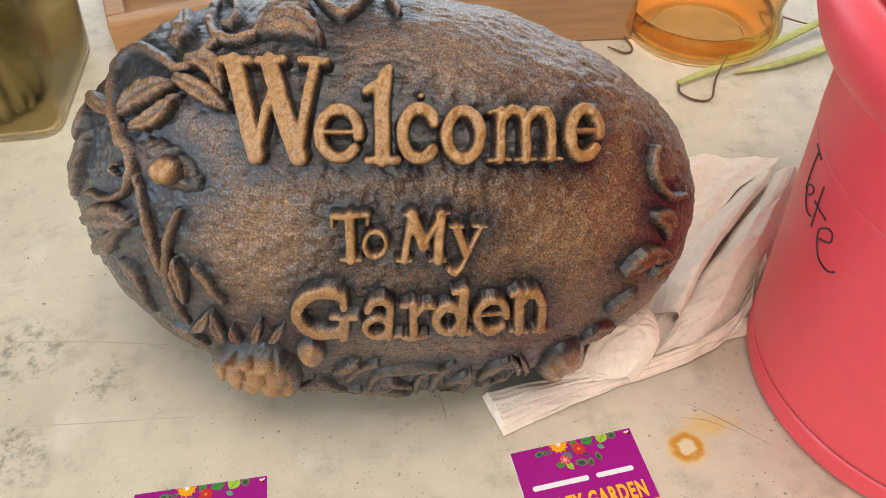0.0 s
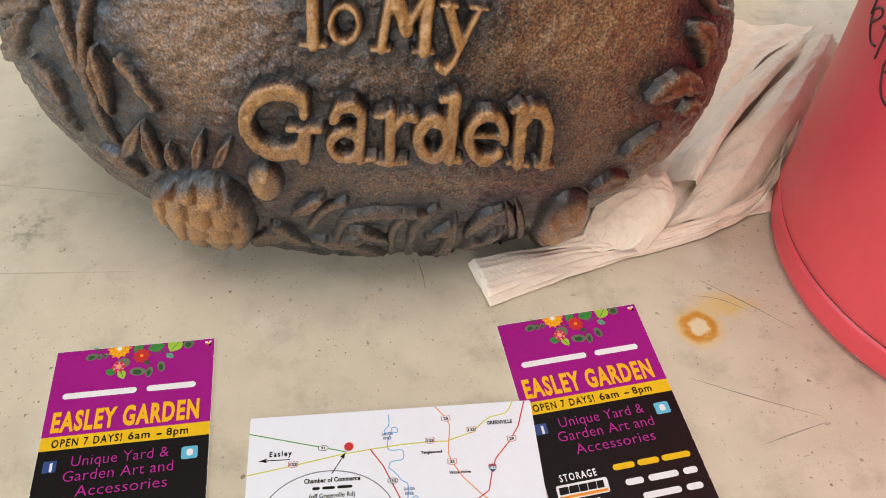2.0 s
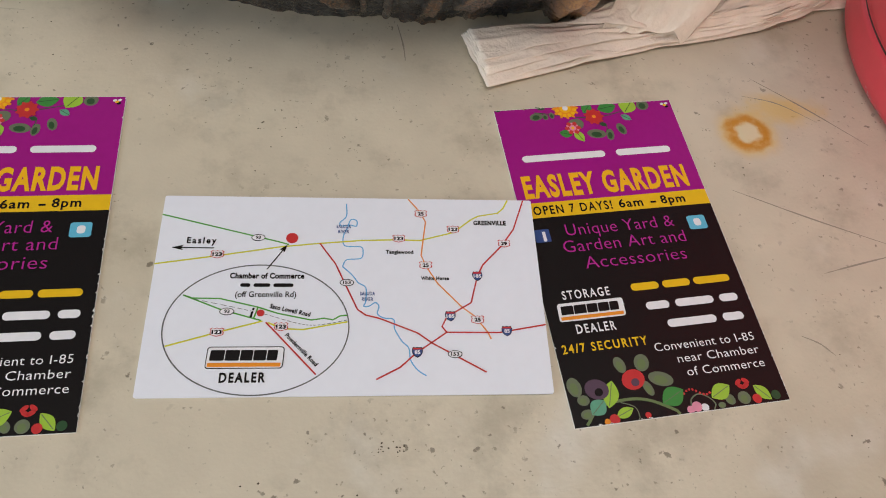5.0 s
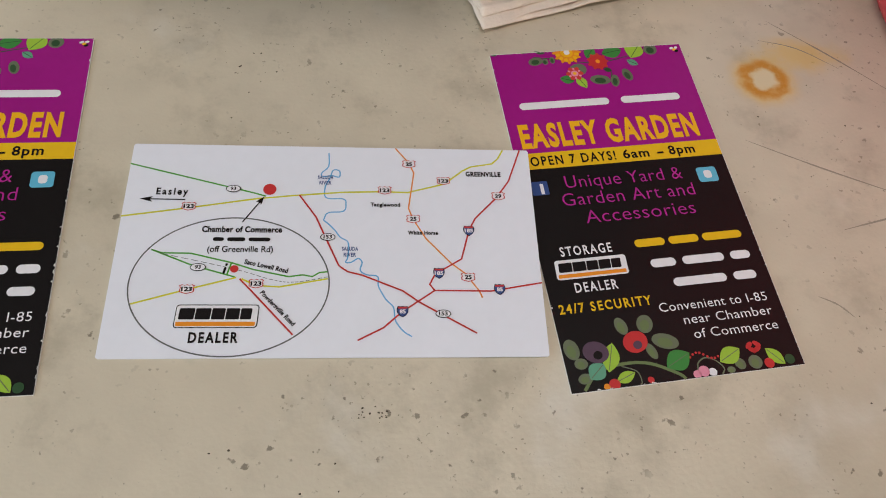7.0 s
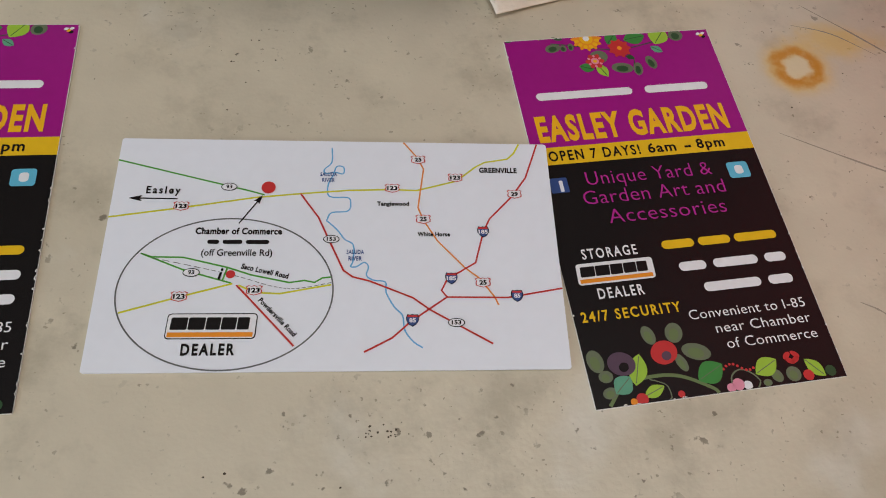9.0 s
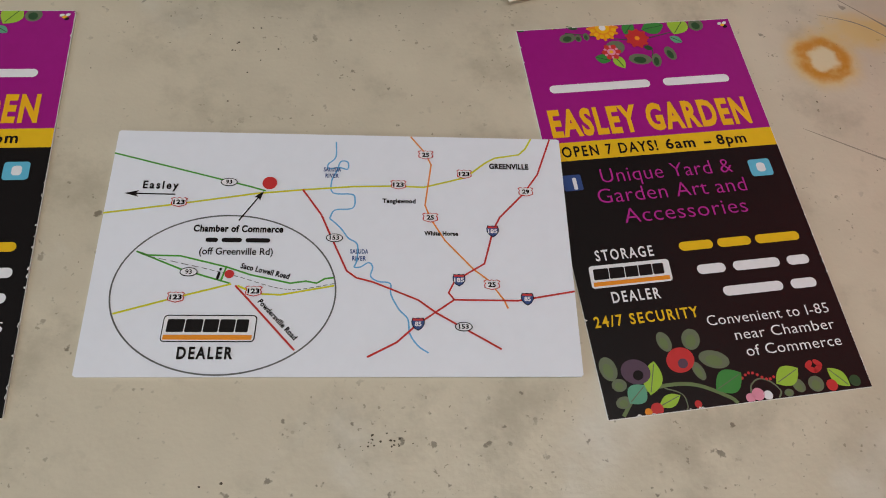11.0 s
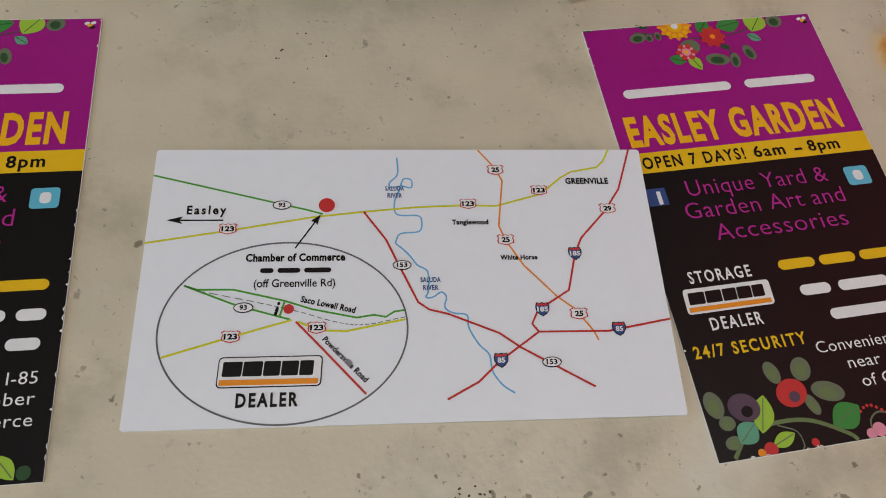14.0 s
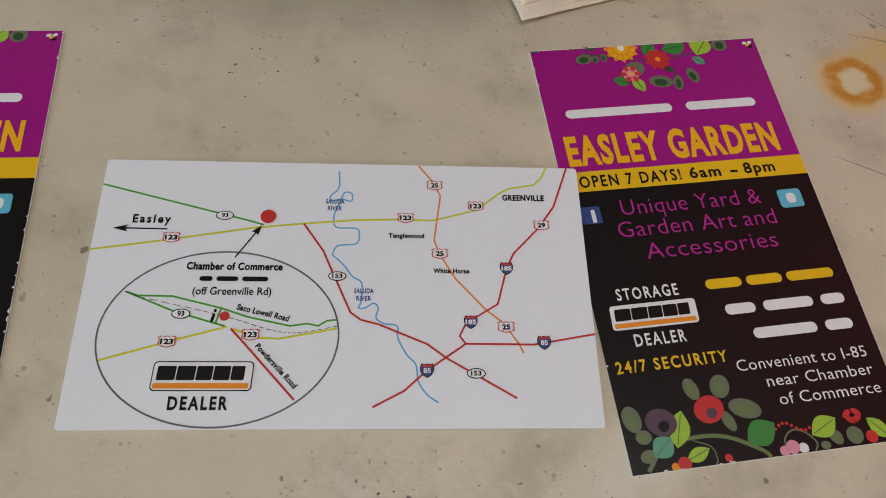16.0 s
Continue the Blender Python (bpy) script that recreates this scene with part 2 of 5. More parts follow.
def thing(name, m, label, category, group="", kind=""):
    ob = new(name)
    ob.empty_display_size = 0.02
    ob.matrix_basis = m
    return tagged(ob, label, category, group, kind)


def box(name, lo, hi, material, bevel=0.0, segments=2):
    bm = bmesh.new()
    bmesh.ops.create_cube(bm, size=1)
    for v in bm.verts:
        v.co = Vector([(a + b) / 2 + c * (b - a) for a, b, c in zip(lo, hi, v.co)])
    if bevel:
        bmesh.ops.bevel(bm, geom=bm.edges[:], offset=bevel, segments=segments, affect="EDGES", profile=0.5)
    me = bpy.data.meshes.new(name)
    bm.to_mesh(me)
    bm.free()
    me.materials.append(material)
    return me


def lathe(name, profile, material, seg=96):
    verts, faces = [], []
    for r, z in profile:
        for k in range(seg):
            a = 2 * math.pi * k / seg
            verts.append((r * math.cos(a), r * math.sin(a), z))
    for i in range(len(profile) - 1):
        for k in range(seg):
            k2 = (k + 1) % seg
            faces.append((i * seg + k, i * seg + k2, (i + 1) * seg + k2, (i + 1) * seg + k))
    return mesh(name, verts, faces, material, True)


def tube(name, pts, radius, material, seg=8, flat=1.0):
    """A round or flattened strand along pts; radius may be a list."""
    pts = [Vector(p) for p in pts]
    radii = radius if isinstance(radius, (list, tuple)) else [radius] * len(pts)
    verts, faces = [], []
    for i, p in enumerate(pts):
        d = (pts[min(i + 1, len(pts) - 1)] - pts[max(i - 1, 0)]).normalized()
        side = d.cross(Vector((0, 0, 1)))
        side = side.normalized() if side.length > 1e-6 else Vector((1, 0, 0))
        up = side.cross(d)
        for k in range(seg):
            a = 2 * math.pi * k / seg
            verts.append(p + side * (radii[i] * math.cos(a)) + up * (radii[i] * flat * math.sin(a)))
    for i in range(len(pts) - 1):
        for k in range(seg):
            k2 = (k + 1) % seg
            faces.append((i * seg + k, i * seg + k2, (i + 1) * seg + k2, (i + 1) * seg + k))
    faces.append(tuple(range(seg))[::-1])
    faces.append(tuple(range((len(pts) - 1) * seg, len(pts) * seg)))
    return mesh(name, verts, faces, material, True)


def smooth_line(pts, steps=6):
    """Catmull-Rom through pts."""
    p = [np.array(q, float) for q in pts]
    p = [2 * p[0] - p[1]] + p + [2 * p[-1] - p[-2]]
    out = []
    for i in range(1, len(p) - 2):
        for k in range(steps):
            t = k / steps
            out.append(0.5 * (2 * p[i] + (p[i + 1] - p[i - 1]) * t + (2 * p[i - 1] - 5 * p[i] + 4 * p[i + 1] - p[i + 2]) * t * t + (3 * p[i] - p[i - 1] - 3 * p[i + 1] + p[i + 2]) * t ** 3))
    out.append(p[-2])
    return out


# ---- the room: unseen stand-in walls and ceiling that shape the light ----
X0, X1, Y0, Y1, ZF, ZC = -1.6, 2.3, -1.9, 1.6, -0.74, 1.66
tagged(part("floor", box("floor", (X0 - 0.1, Y0 - 0.1, ZF - 0.1), (X1 + 0.1, Y1 + 0.1, ZF), CONCRETE), None), "bare grey concrete floor", "floor", kind="structure")
cv, cf = [], []
for lo, hi in (((X0 - 0.1, Y0 - 0.1), (-0.4, Y1 + 0.1)), ((0.7, Y0 - 0.1), (X1 + 0.1, Y1 + 0.1)), ((-0.4, Y0 - 0.1), (0.7, -0.62)), ((-0.4, 0.18), (0.7, Y1 + 0.1))):
    k = len(cv)
    cv += [(x, y, z) for x in (lo[0], hi[0]) for y in (lo[1], hi[1]) for z in (ZC, ZC + 0.1)]
    cf += [tuple(k + q for q in f) for f in ((0, 1, 3, 2), (4, 6, 7, 5), (0, 4, 5, 1), (2, 3, 7, 6), (0, 2, 6, 4), (1, 5, 7, 3))]
tagged(part("ceiling", mesh("ceiling", cv, cf, WALL), None), "unseen plain grey ceiling, opened for an added lamp", "ceiling", kind="structure")


def wall_with_window(name, along, at, lo, hi, w0, w1, z0, z1, outward):
    """A wall along an axis with one rectangular opening, as four butted blocks in one mesh."""
    verts, faces = [], []
    a, b = sorted((at, at + 0.1 * outward))
    for l0, l1, h0, h1 in ((lo, w0, ZF, ZC), (w1, hi, ZF, ZC), (w0, w1, ZF, z0), (w0, w1, z1, ZC)):
        k = len(verts)
        for l in (l0, l1):
            for d in (a, b):
                for z in (h0, h1):
                    verts.append((l, d, z) if along == "x" else (d, l, z))
        faces += [tuple(k + i for i in f) for f in ((0, 1, 3, 2), (4, 6, 7, 5), (0, 4, 5, 1), (2, 3, 7, 6), (0, 2, 6, 4), (1, 5, 7, 3))]
    return tagged(part(name, mesh(name, verts, faces, WALL), None), "unseen stand-in wall with an open window", "wall", kind="structure")


wall_with_window("wall_west", "y", X0, Y0, Y1, -1.0, 0.3, 0.1, 1.05, -1)
wall_with_window("wall_north", "x", Y1, X0, X1, -1.25, 1.65, 0.05, 0.95, 1)
tagged(part("wall_east", box("wall_east", (X1, Y0, ZF), (X1 + 0.1, Y1, ZC), WALL), None), "unseen stand-in wall", "wall", kind="structure")
wall_with_window("wall_south", "x", Y0, X0, X1, -1.40, -0.20, 0.08, 1.40, -1)
tagged(part("ground", box("ground", (-300, -300, ZF - 0.4), (300, 300, ZF - 0.2), CONCRETE), None), "pale ground outside the windows", "ground", kind="structure")

# ---- the table ----
table = thing("folding_table", pose(0.1, 0.2, ZF), "off-white plastic folding table, specked and stained with rust", "table")
part("tabletop", box("tabletop", (-0.85, -0.42, -ZF - 0.045), (0.85, 0.42, -ZF), TABLE, 0.012, 4), table)
for sx in (-0.72, 0.72):
    for sy in (-0.3, 0.3):
        part("leg", tube("leg", [(sx, sy, 0.0), (sx, sy, -ZF - 0.045)], 0.014, STEEL, 12), table, "grey steel leg")

# ---- the welcome stone ----
SC = np.array([-0.0172, 0.1717, 0.056])  # middle of the body
SKEW_U, SKEW_V, A_RIGHT, A_LEFT, B_TOP, B_LOW, DEPTH, BACK = 0.138, 0.316, 0.1345, 0.1087, 0.1059, 0.1085, 0.0844, 0.055
LEAN_BACK = 0.10
AX_U = np.array([1.0, 0, 0])
AX_N = np.array([0, -math.cos(LEAN_BACK), math.sin(LEAN_BACK)])
AX_V = np.cross(AX_N, AX_U)
AX_Q = np.array([0, 0.70711, 0.70711])  # the face is laid out on a plane that leans back
AX_W = np.array([0, -0.70711, 0.70711])
STONE_BASE = np.array([SC[0], SC[1], 0.0])


def stone_level(X):
    """1 on the body's surface, less inside. X: (..., 3), from the middle."""
    U, V = X @ AX_U, X @ AX_V
    N = X @ AX_N - SKEW_U * U - SKEW_V * V
    return (U / np.where(U > 0, A_RIGHT, A_LEFT)) ** 2 + (V / np.where(V > 0, B_TOP, B_LOW)) ** 2 + (N / np.where(N > 0, DEPTH, BACK)) ** 2


def stone_normal(X):
    g = np.stack([(stone_level(X + e) - stone_level(X - e)) for e in np.eye(3) * 1e-5], -1)
    return g / np.linalg.norm(g, axis=-1, keepdims=True)


def on_stone(P, Q):
    """Points of the surface (from the middle) at layout places P, Q in metres, and whether there are any."""
    base = P[:, None] * AX_U + Q[:, None] * AX_Q
    s = np.linspace(0.16, -0.16, 90)
    inside = np.stack([stone_level(base + k * AX_W) <= 1 for k in s], 1)
    ok = inside.any(1)
    i = np.maximum(inside.argmax(1), 1)
    out, inn = s[i - 1], s[i]
    for _ in range(18):
        mid = (out + inn) / 2
        hit = stone_level(base + mid[:, None] * AX_W) <= 1
        inn, out = np.where(hit, mid, inn), np.where(hit, out, mid)
    return base + inn[:, None] * AX_W, ok


RELIEF = []  # (points, radii) of every raised line, for the wash and painted shade in the hollows beside them


def line_distance(P, Q, lines):
    """Distance to the nearest of the lines less its radius; lines: (points, radii) in metres."""
    best = np.full(P.shape, 1.0)
    for pts, rad in lines:
        for i in range(len(pts) - 1):
            ax, ay = pts[i]
            bx, by = pts[i + 1]
            dx, dy = bx - ax, by - ay
            t = np.clip(((P - ax) * dx + (Q - ay) * dy) / max(dx * dx + dy * dy, 1e-12), 0, 1)
            d = np.hypot(P - ax - t * dx, Q - ay - t * dy) - (rad[i] + t * (rad[i + 1] - rad[i]))
            best = np.minimum(best, d)
    return best


def relief(name, lines, height, edge, label="", power=0.5, step=0.00040, ridge=None, ragged=0.0, base_rub=0.42, gain=0.42, pressed=True):
    """A raised piece on the stone: a shell over the lines, rounded at its edges, its rim sunk into the stone."""
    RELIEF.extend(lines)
    xs = np.concatenate([np.array(p)[:, 0] for p, r in lines])
    ys = np.concatenate([np.array(p)[:, 1] for p, r in lines])
    pad = max(max(r) for p, r in lines) + 0.002
    nx, ny = int((np.ptp(xs) + 2 * pad) / step) + 2, int((np.ptp(ys) + 2 * pad) / step) + 2
    gx, gy = np.meshgrid(xs.min() - pad + step * np.arange(nx), ys.min() - pad + step * np.arange(ny))
    P, Q = gx.ravel(), gy.ravel()
    wob = np.array([noise.noise(Vector((p * 330, q * 330, 0.3))) for p, q in zip(P, Q)])
    d = line_distance(P, Q, lines) + 0.00022 * wob
    if ragged:
        d = d + ragged * np.array([noise.noise(Vector((p * 420, q * 420, 7.3))) for p, q in zip(P, Q)])
    prof = np.clip(-d / edge, 0, 1)
    h = height * (1 - (1 - prof) ** 2) ** power
    if ridge is not None:
        h = ridge(P, Q, d, h)
    h = np.where(d > 0, -0.0009 * np.clip(d / step, 0, 1.5), h) + 0.00015 * wob
    X, ok = on_stone(P, Q)
    nrm = stone_normal(X)
    if pressed:
        h = np.where(h > 0, h * np.clip(0.30 + 0.85 * (nrm @ AX_W), 0.35, 1.0), h)
    X = X + nrm * (h + STONE_ROUGH(X))[:, None] + SC - STONE_BASE
    keep = (d < step * 1.6) & ok & (X[:, 2] > 0.001)
    idx = -np.ones(len(P), int)
    k = np.arange(nx * ny).reshape(ny, nx)
    quads = np.stack([k[:-1, :-1], k[:-1, 1:], k[1:, 1:], k[1:, :-1]], -1).reshape(-1, 4)
    quads = quads[keep[quads].all(1)]
    used = np.unique(quads)
    if len(used) == 0:
        return None
    idx[used] = np.arange(len(used))
    me = mesh(name, X[used].tolist(), idx[quads].tolist(), BRONZE, True)
    rub_shade = np.clip(base_rub + gain * np.clip(h / max(height, 1e-6), 0, 1.15) ** (1.0 if edge < 0.0016 or not pressed else 1.8), 0, 1)
    side = np.clip((prof - 0.12) / 0.45, 0, 1) if edge < 0.0016 else np.clip(prof / 0.25, 0, 1)
    # dark sides, and the low pieces dimmed by painted underside shade
    rub_shade = 0.06 + (rub_shade - 0.06) * side - 0.05 * np.clip((-Q - 0.055) / 0.01, 0, 1) + 0.06 * wob
    me.attributes.new("rub_shade", "FLOAT", "POINT").data.foreach_set("value", rub_shade[used].astype(np.float32))
    return part(name, me, stone, label)


def STONE_ROUGH(X):
    """Low uneven swellings of the cast surface, in metres."""
    return np.array([0.0011 * noise.noise(Vector(x * 45)) + 0.0006 * noise.noise(Vector(x * 140)) + 0.00055 * noise.noise(Vector(x * 330)) + 0.00036 * noise.noise(Vector(x * 720)) for x in X])


stone = thing("welcome_stone", pose(*STONE_BASE), "bronze-brown cast stone garden plaque with raised welcome lettering and vines", "garden stone")


def arc(cx, cy, rx, ry, a0, a1, n=26):
    return [(cx + rx * math.cos(radians(a0 + (a1 - a0) * i / n)), cy + ry * math.sin(radians(a0 + (a1 - a0) * i / n))) for i in range(n + 1)]


# strokes of each serif letter in a unit box: (points, half width as a share of the height)
GLYPHS = {
    "W": [([(0.13, 0.93), (0.31, 0.07)], 0.085), ([(0.31, 0.07), (0.50, 0.70)], 0.05), ([(0.46, 0.93), (0.70, 0.07)], 0.085), ([(0.70, 0.07), (0.89, 0.93)], 0.055),
          ([(0.02, 0.95), (0.27, 0.95)], 0.045), ([(0.36, 0.95), (0.60, 0.95)], 0.045), ([(0.76, 0.94), (0.99, 0.94)], 0.045)],
    "e": [(arc(0.5, 0.48, 0.40, 0.40, -5, 320), 0.105), ([(0.15, 0.50), (0.92, 0.50)], 0.06)],
    "l": [([(0.52, 0.80), (0.52, 0.06)], 0.085), ([(0.08, 0.05), (0.95, 0.05)], 0.05), ([(0.72, 0.97), (0.52, 0.84), (0.08, 0.74)], 0.055), ([(0.62, 0.9), (0.52, 0.6)], 0.08)],
    "c": [(arc(0.55, 0.5, 0.42, 0.40, 40, 318), 0.11), ([(0.88, 0.78), (0.90, 0.66)], 0.09)],
    "o": [(arc(0.5, 0.5, 0.38, 0.40, 0, 360), 0.11)],
    "m": [([(0.17, 0.88), (0.17, 0.06)], 0.095), ([(0.17, 0.72), (0.30, 0.90), (0.44, 0.86), (0.50, 0.70), (0.50, 0.06)], 0.095), ([(0.50, 0.72), (0.64, 0.90), (0.78, 0.86), (0.84, 0.70), (0.84, 0.06)], 0.095),
          ([(0.03, 0.05), (0.30, 0.05)], 0.05), ([(0.38, 0.05), (0.63, 0.05)], 0.05), ([(0.72, 0.05), (0.98, 0.05)], 0.05), ([(0.03, 0.86), (0.17, 0.90)], 0.055)],
    "T": [([(0.5, 0.93), (0.5, 0.06)], 0.11), ([(0.05, 0.92), (0.95, 0.92)], 0.075), ([(0.06, 0.90), (0.06, 0.72)], 0.06), ([(0.94, 0.90), (0.94, 0.74)], 0.06), ([(0.24, 0.05), (0.76, 0.05)], 0.055)],
    "M": [([(0.14, 0.06), (0.24, 0.93)], 0.09), ([(0.24, 0.93), (0.50, 0.35)], 0.12), ([(0.50, 0.35), (0.82, 0.93)], 0.075), ([(0.80, 0.93), (0.80, 0.06)], 0.11), ([(0.0, 0.05), (0.28, 0.06)], 0.05), ([(0.64, 0.05), (0.95, 0.05)], 0.05), ([(0.10, 0.94), (0.34, 0.94)], 0.05), ([(0.72, 0.94), (0.96, 0.94)], 0.05)],
    "y": [([(0.18, 0.92), (0.50, 0.42)], 0.095), ([(0.84, 0.92), (0.42, 0.22), (0.24, 0.06), (0.06, 0.12)], 0.065), ([(0.02, 0.94), (0.36, 0.94)], 0.05), ([(0.64, 0.94), (0.99, 0.94)], 0.05)],
    "G": [(arc(0.48, 0.5, 0.40, 0.42, 48, 322), 0.105), ([(0.80, 0.42), (0.80, 0.06)], 0.10), ([(0.60, 0.45), (0.99, 0.45)], 0.055), ([(0.76, 0.86), (0.78, 0.66)], 0.08)],
    "a": [(arc(0.38, 0.30, 0.27, 0.22, 0, 360), 0.09), ([(0.16, 0.72), (0.24, 0.90), (0.48, 0.94), (0.66, 0.80), (0.68, 0.08)], 0.095), ([(0.68, 0.07), (0.98, 0.10)], 0.06), ([(0.14, 0.72), (0.22, 0.74)], 0.08)],
    "r": [([(0.36, 0.88), (0.36, 0.06)], 0.11), ([(0.05, 0.05), (0.74, 0.05)], 0.06), ([(0.04, 0.84), (0.36, 0.90)], 0.065), ([(0.40, 0.62), (0.62, 0.86), (0.88, 0.82)], 0.085)],
    "d": [(arc(0.38, 0.34, 0.30, 0.27, 0, 360), 0.095), ([(0.74, 0.93), (0.74, 0.08)], 0.10), ([(0.48, 0.90), (0.76, 0.94)], 0.06), ([(0.74, 0.06), (0.99, 0.06)], 0.055)],
    "n": [([(0.22, 0.88), (0.22, 0.06)], 0.11), ([(0.22, 0.66), (0.44, 0.88), (0.66, 0.86), (0.78, 0.66), (0.78, 0.06)], 0.10), ([(0.02, 0.05), (0.42, 0.05)], 0.055), ([(0.60, 0.05), (0.98, 0.05)], 0.055), ([(0.03, 0.86), (0.22, 0.90)], 0.06)],
}


def letter(ch, origin, right, top):
    """One raised letter; its box by three corners in millimetres of the face's layout."""
    o, r, t = (np.array(q) / 1000 for q in (origin, right, top))
    tall = np.linalg.norm(t - o)
    lines = [([tuple(o + (r - o) * x + (t - o) * y) for x, y in pts], [w * 1.2 * tall] * len(pts)) for pts, w in GLYPHS[ch]]
    relief("letter", lines, 0.0044, 0.0011, "golden bronze raised serif letter")


def vine(pts, radius):
    line = [tuple(q / 1000) for q in smooth_line(pts, 5)]
    n = len(line)
    relief("vine", [(line, [radius / 1000 * (1 - 0.25 * i / n) for i in range(n)])], 0.0034, radius / 1000, base_rub=0.10, gain=0.56)


def stalk(pts, radius):
    line = [tuple(q / 1000) for q in smooth_line(pts, 5)]
    n = len(line)
    relief("stalk", [(line, [radius / 1000 * (1.1 - 0.6 * abs(i / n - 0.4)) for i in range(n)])], 0.0030, radius / 1000, base_rub=0.06, gain=0.52)


def leaf(a, b, c, half, tall=0.0044, gain=0.62):
    """A pointed leaf along a-b-c with a sunk midrib and side veins."""
    line = [q / 1000 for q in smooth_line((a, b, c), 8)]
    n = len(line)
    rad = [max(half / 1000 * math.sin(math.pi * (0.08 + 0.90 * i / (n - 1))) ** 0.8, 0.0002) for i in range(n)]
    mid = [(tuple(q), 0.0) for q in line]

    def veined(P, Q, d, h):
        rib = line_distance(P, Q, [([m[0] for m in mid], [0.0] * n)])
        ax = (line[-1] - line[0]) / np.linalg.norm(line[-1] - line[0])
        along = (P - line[0][0]) * ax[0] + (Q - line[0][1]) * ax[1]
        veins = np.sin((along - 0.8 * rib) * 2600) ** 3
        return h * (0.90 + 0.10 * np.clip(rib / (half / 1000 * 0.6), 0, 1)) - 0.0007 * np.exp(-(rib / 0.0005) ** 2) * (h > 0.0012) + 0.00012 * veins * (h > 0.001)

    relief("leaf", [([tuple(q) for q in line], rad)], tall, half / 1000 * 0.5, base_rub=0.04, gain=gain, ragged=0.0007 if half > 3 else 0.0003, ridge=veined)


def blob(name, middle, r, height, label, scaled=False, grooves=False, knobbly=False):
    c = np.array(middle) / 1000

    def shape(P, Q, d, h):
        if scaled:
            # lapped scales, each lifted at its lower end
            warp = np.array([noise.noise(Vector((p * 120, q * 120, 2.0))) for p, q in zip(P, Q)])
            b_ = (Q - c[1] + 0.25 * (P - c[0])) / 0.0050 + 0.45 * warp
            a_ = (P - c[0]) / 0.0070 + 0.5 * (np.round(b_) % 2) + 0.4 * warp
            ea, eb = a_ - np.round(a_), b_ - np.round(b_)
            bump_ = np.clip(1.25 * (1 - (ea / 0.5) ** 4) * (0.62 - 0.75 * eb), 0, 1) * np.clip((eb + 0.5) / 0.14, 0, 1)
            h = h * 0.70 + 0.0034 * bump_ * np.clip(h / height * 2, 0, 1)
        if knobbly:
            lumps = np.array([abs(noise.noise(Vector((p * 150, q * 150, 5.0)))) for p, q in zip(P, Q)])
            h = h * (1.0 - 0.55 * lumps) - 0.0014 * np.exp(-(np.hypot(P - c[0] + 0.002, Q - c[1] - 0.002) / 0.0016) ** 2) * (h > 0.002)
        if grooves:
            h = h - 0.0013 * np.exp(-((P - c[0] - 0.3 * (Q - c[1])) / 0.0007) ** 2) * (h > 0.002)
        return h

    pts = [tuple(c - np.array([r[0] - r[1], 0]) / 1000 * 0.999), tuple(c + np.array([r[0] - r[1], 0]) / 1000 * 0.999)] if r[0] > r[1] else [tuple(c - np.array([0, r[1] - r[0]]) / 1000), tuple(c + np.array([0, r[1] - r[0] + 0.01]) / 1000)]
    k = min(r) / 1000
    relief(name, [(pts, [k, k])], height, k, label, power=0.5, ridge=shape, base_rub=0.16, gain=0.74, pressed=False)


letter("W", (-29.1, 11.5), (0.6, 7.8), (-28.2, 40.5))
letter("e", (-4.1, 8.9), (9.0, 7.8), (-2.7, 24.5))
letter("l", (9.2, 7.1), (18.5, 6.4), (11.0, 32.7))
letter("c", (17.8, 6.5), (28.9, 5.7), (19.2, 22.6))
letter("o", (29.8, 5.6), (42.0, 4.8), (31.1, 21.3))
letter("m", (42.6, 5.1), (64.6, 4.3), (43.9, 20.7))
letter("e", (65.1, 4.1), (77.4, 4.0), (67.0, 20.5))
letter("T", (-2.7, -18.1), (8.3, -19.0), (-1.6, -4.2))
letter("o", (5.6, -18.1), (13.8, -18.8), (6.5, -9.6))
letter("M", (15.8, -19.8), (30.4, -20.7), (17.5, -5.7))
letter("y", (29.8, -24.3), (40.6, -25.2), (31.3, -10.0))
letter("G", (-19.1, -41.8), (1.2, -43.7), (-15.8, -24.7))
letter("a", (2.3, -43.7), (15.7, -44.9), (4.4, -29.4))
letter("r", (15.0, -44.8), (26.7, -45.5), (15.6, -31.3))
letter("d", (25.4, -44.5), (37.9, -45.9), (25.9, -27.5))
letter("e", (38.4, -45.5), (50.3, -46.5), (38.0, -31.9))
letter("n", (50.5, -46.5), (64.2, -47.8), (49.3, -31.1))
vine([(-64.5, 21.4), (-68.1, 32.0), (-70.7, 42.5), (-69.0, 50.8), (-59.9, 52.4), (-49.5, 45.5), (-43.1, 40.2), (-37.5, 40.9), (-30.8, 46.6)], 2.3)
vine([(-30.9, 48.2), (-25.1, 46.1), (-19.1, 48.0), (-16.8, 52.7), (-11.9, 58.0)], 2.0)
vine([(-30.9, 48.2), (-34.1, 55.2), (-33.4, 63.4), (-29.1, 64.5), (-25.3, 58.2), (-26.3, 52.4), (-29.0, 52.3)], 1.8)
vine([(-1.0, 60.4), (3.2, 52.4), (7.3, 51.0), (11.6, 55.6), (14.2, 59.4)], 2.0)
vine([(19.6, 60.3), (20.1, 57.3), (22.1, 51.3)], 1.6)
vine([(-68.2, 32.9), (-64.7, 24.1), (-61.9, 18.3), (-62.8, 11.6), (-67.8, 7.1), (-76.3, 6.4), (-83.3, 9.6)], 1.9)
vine([(100.4, 7.3), (99.0, 0.9), (102.2, -5.4), (107.9, -8.0), (114.4, -7.6)], 1.7)
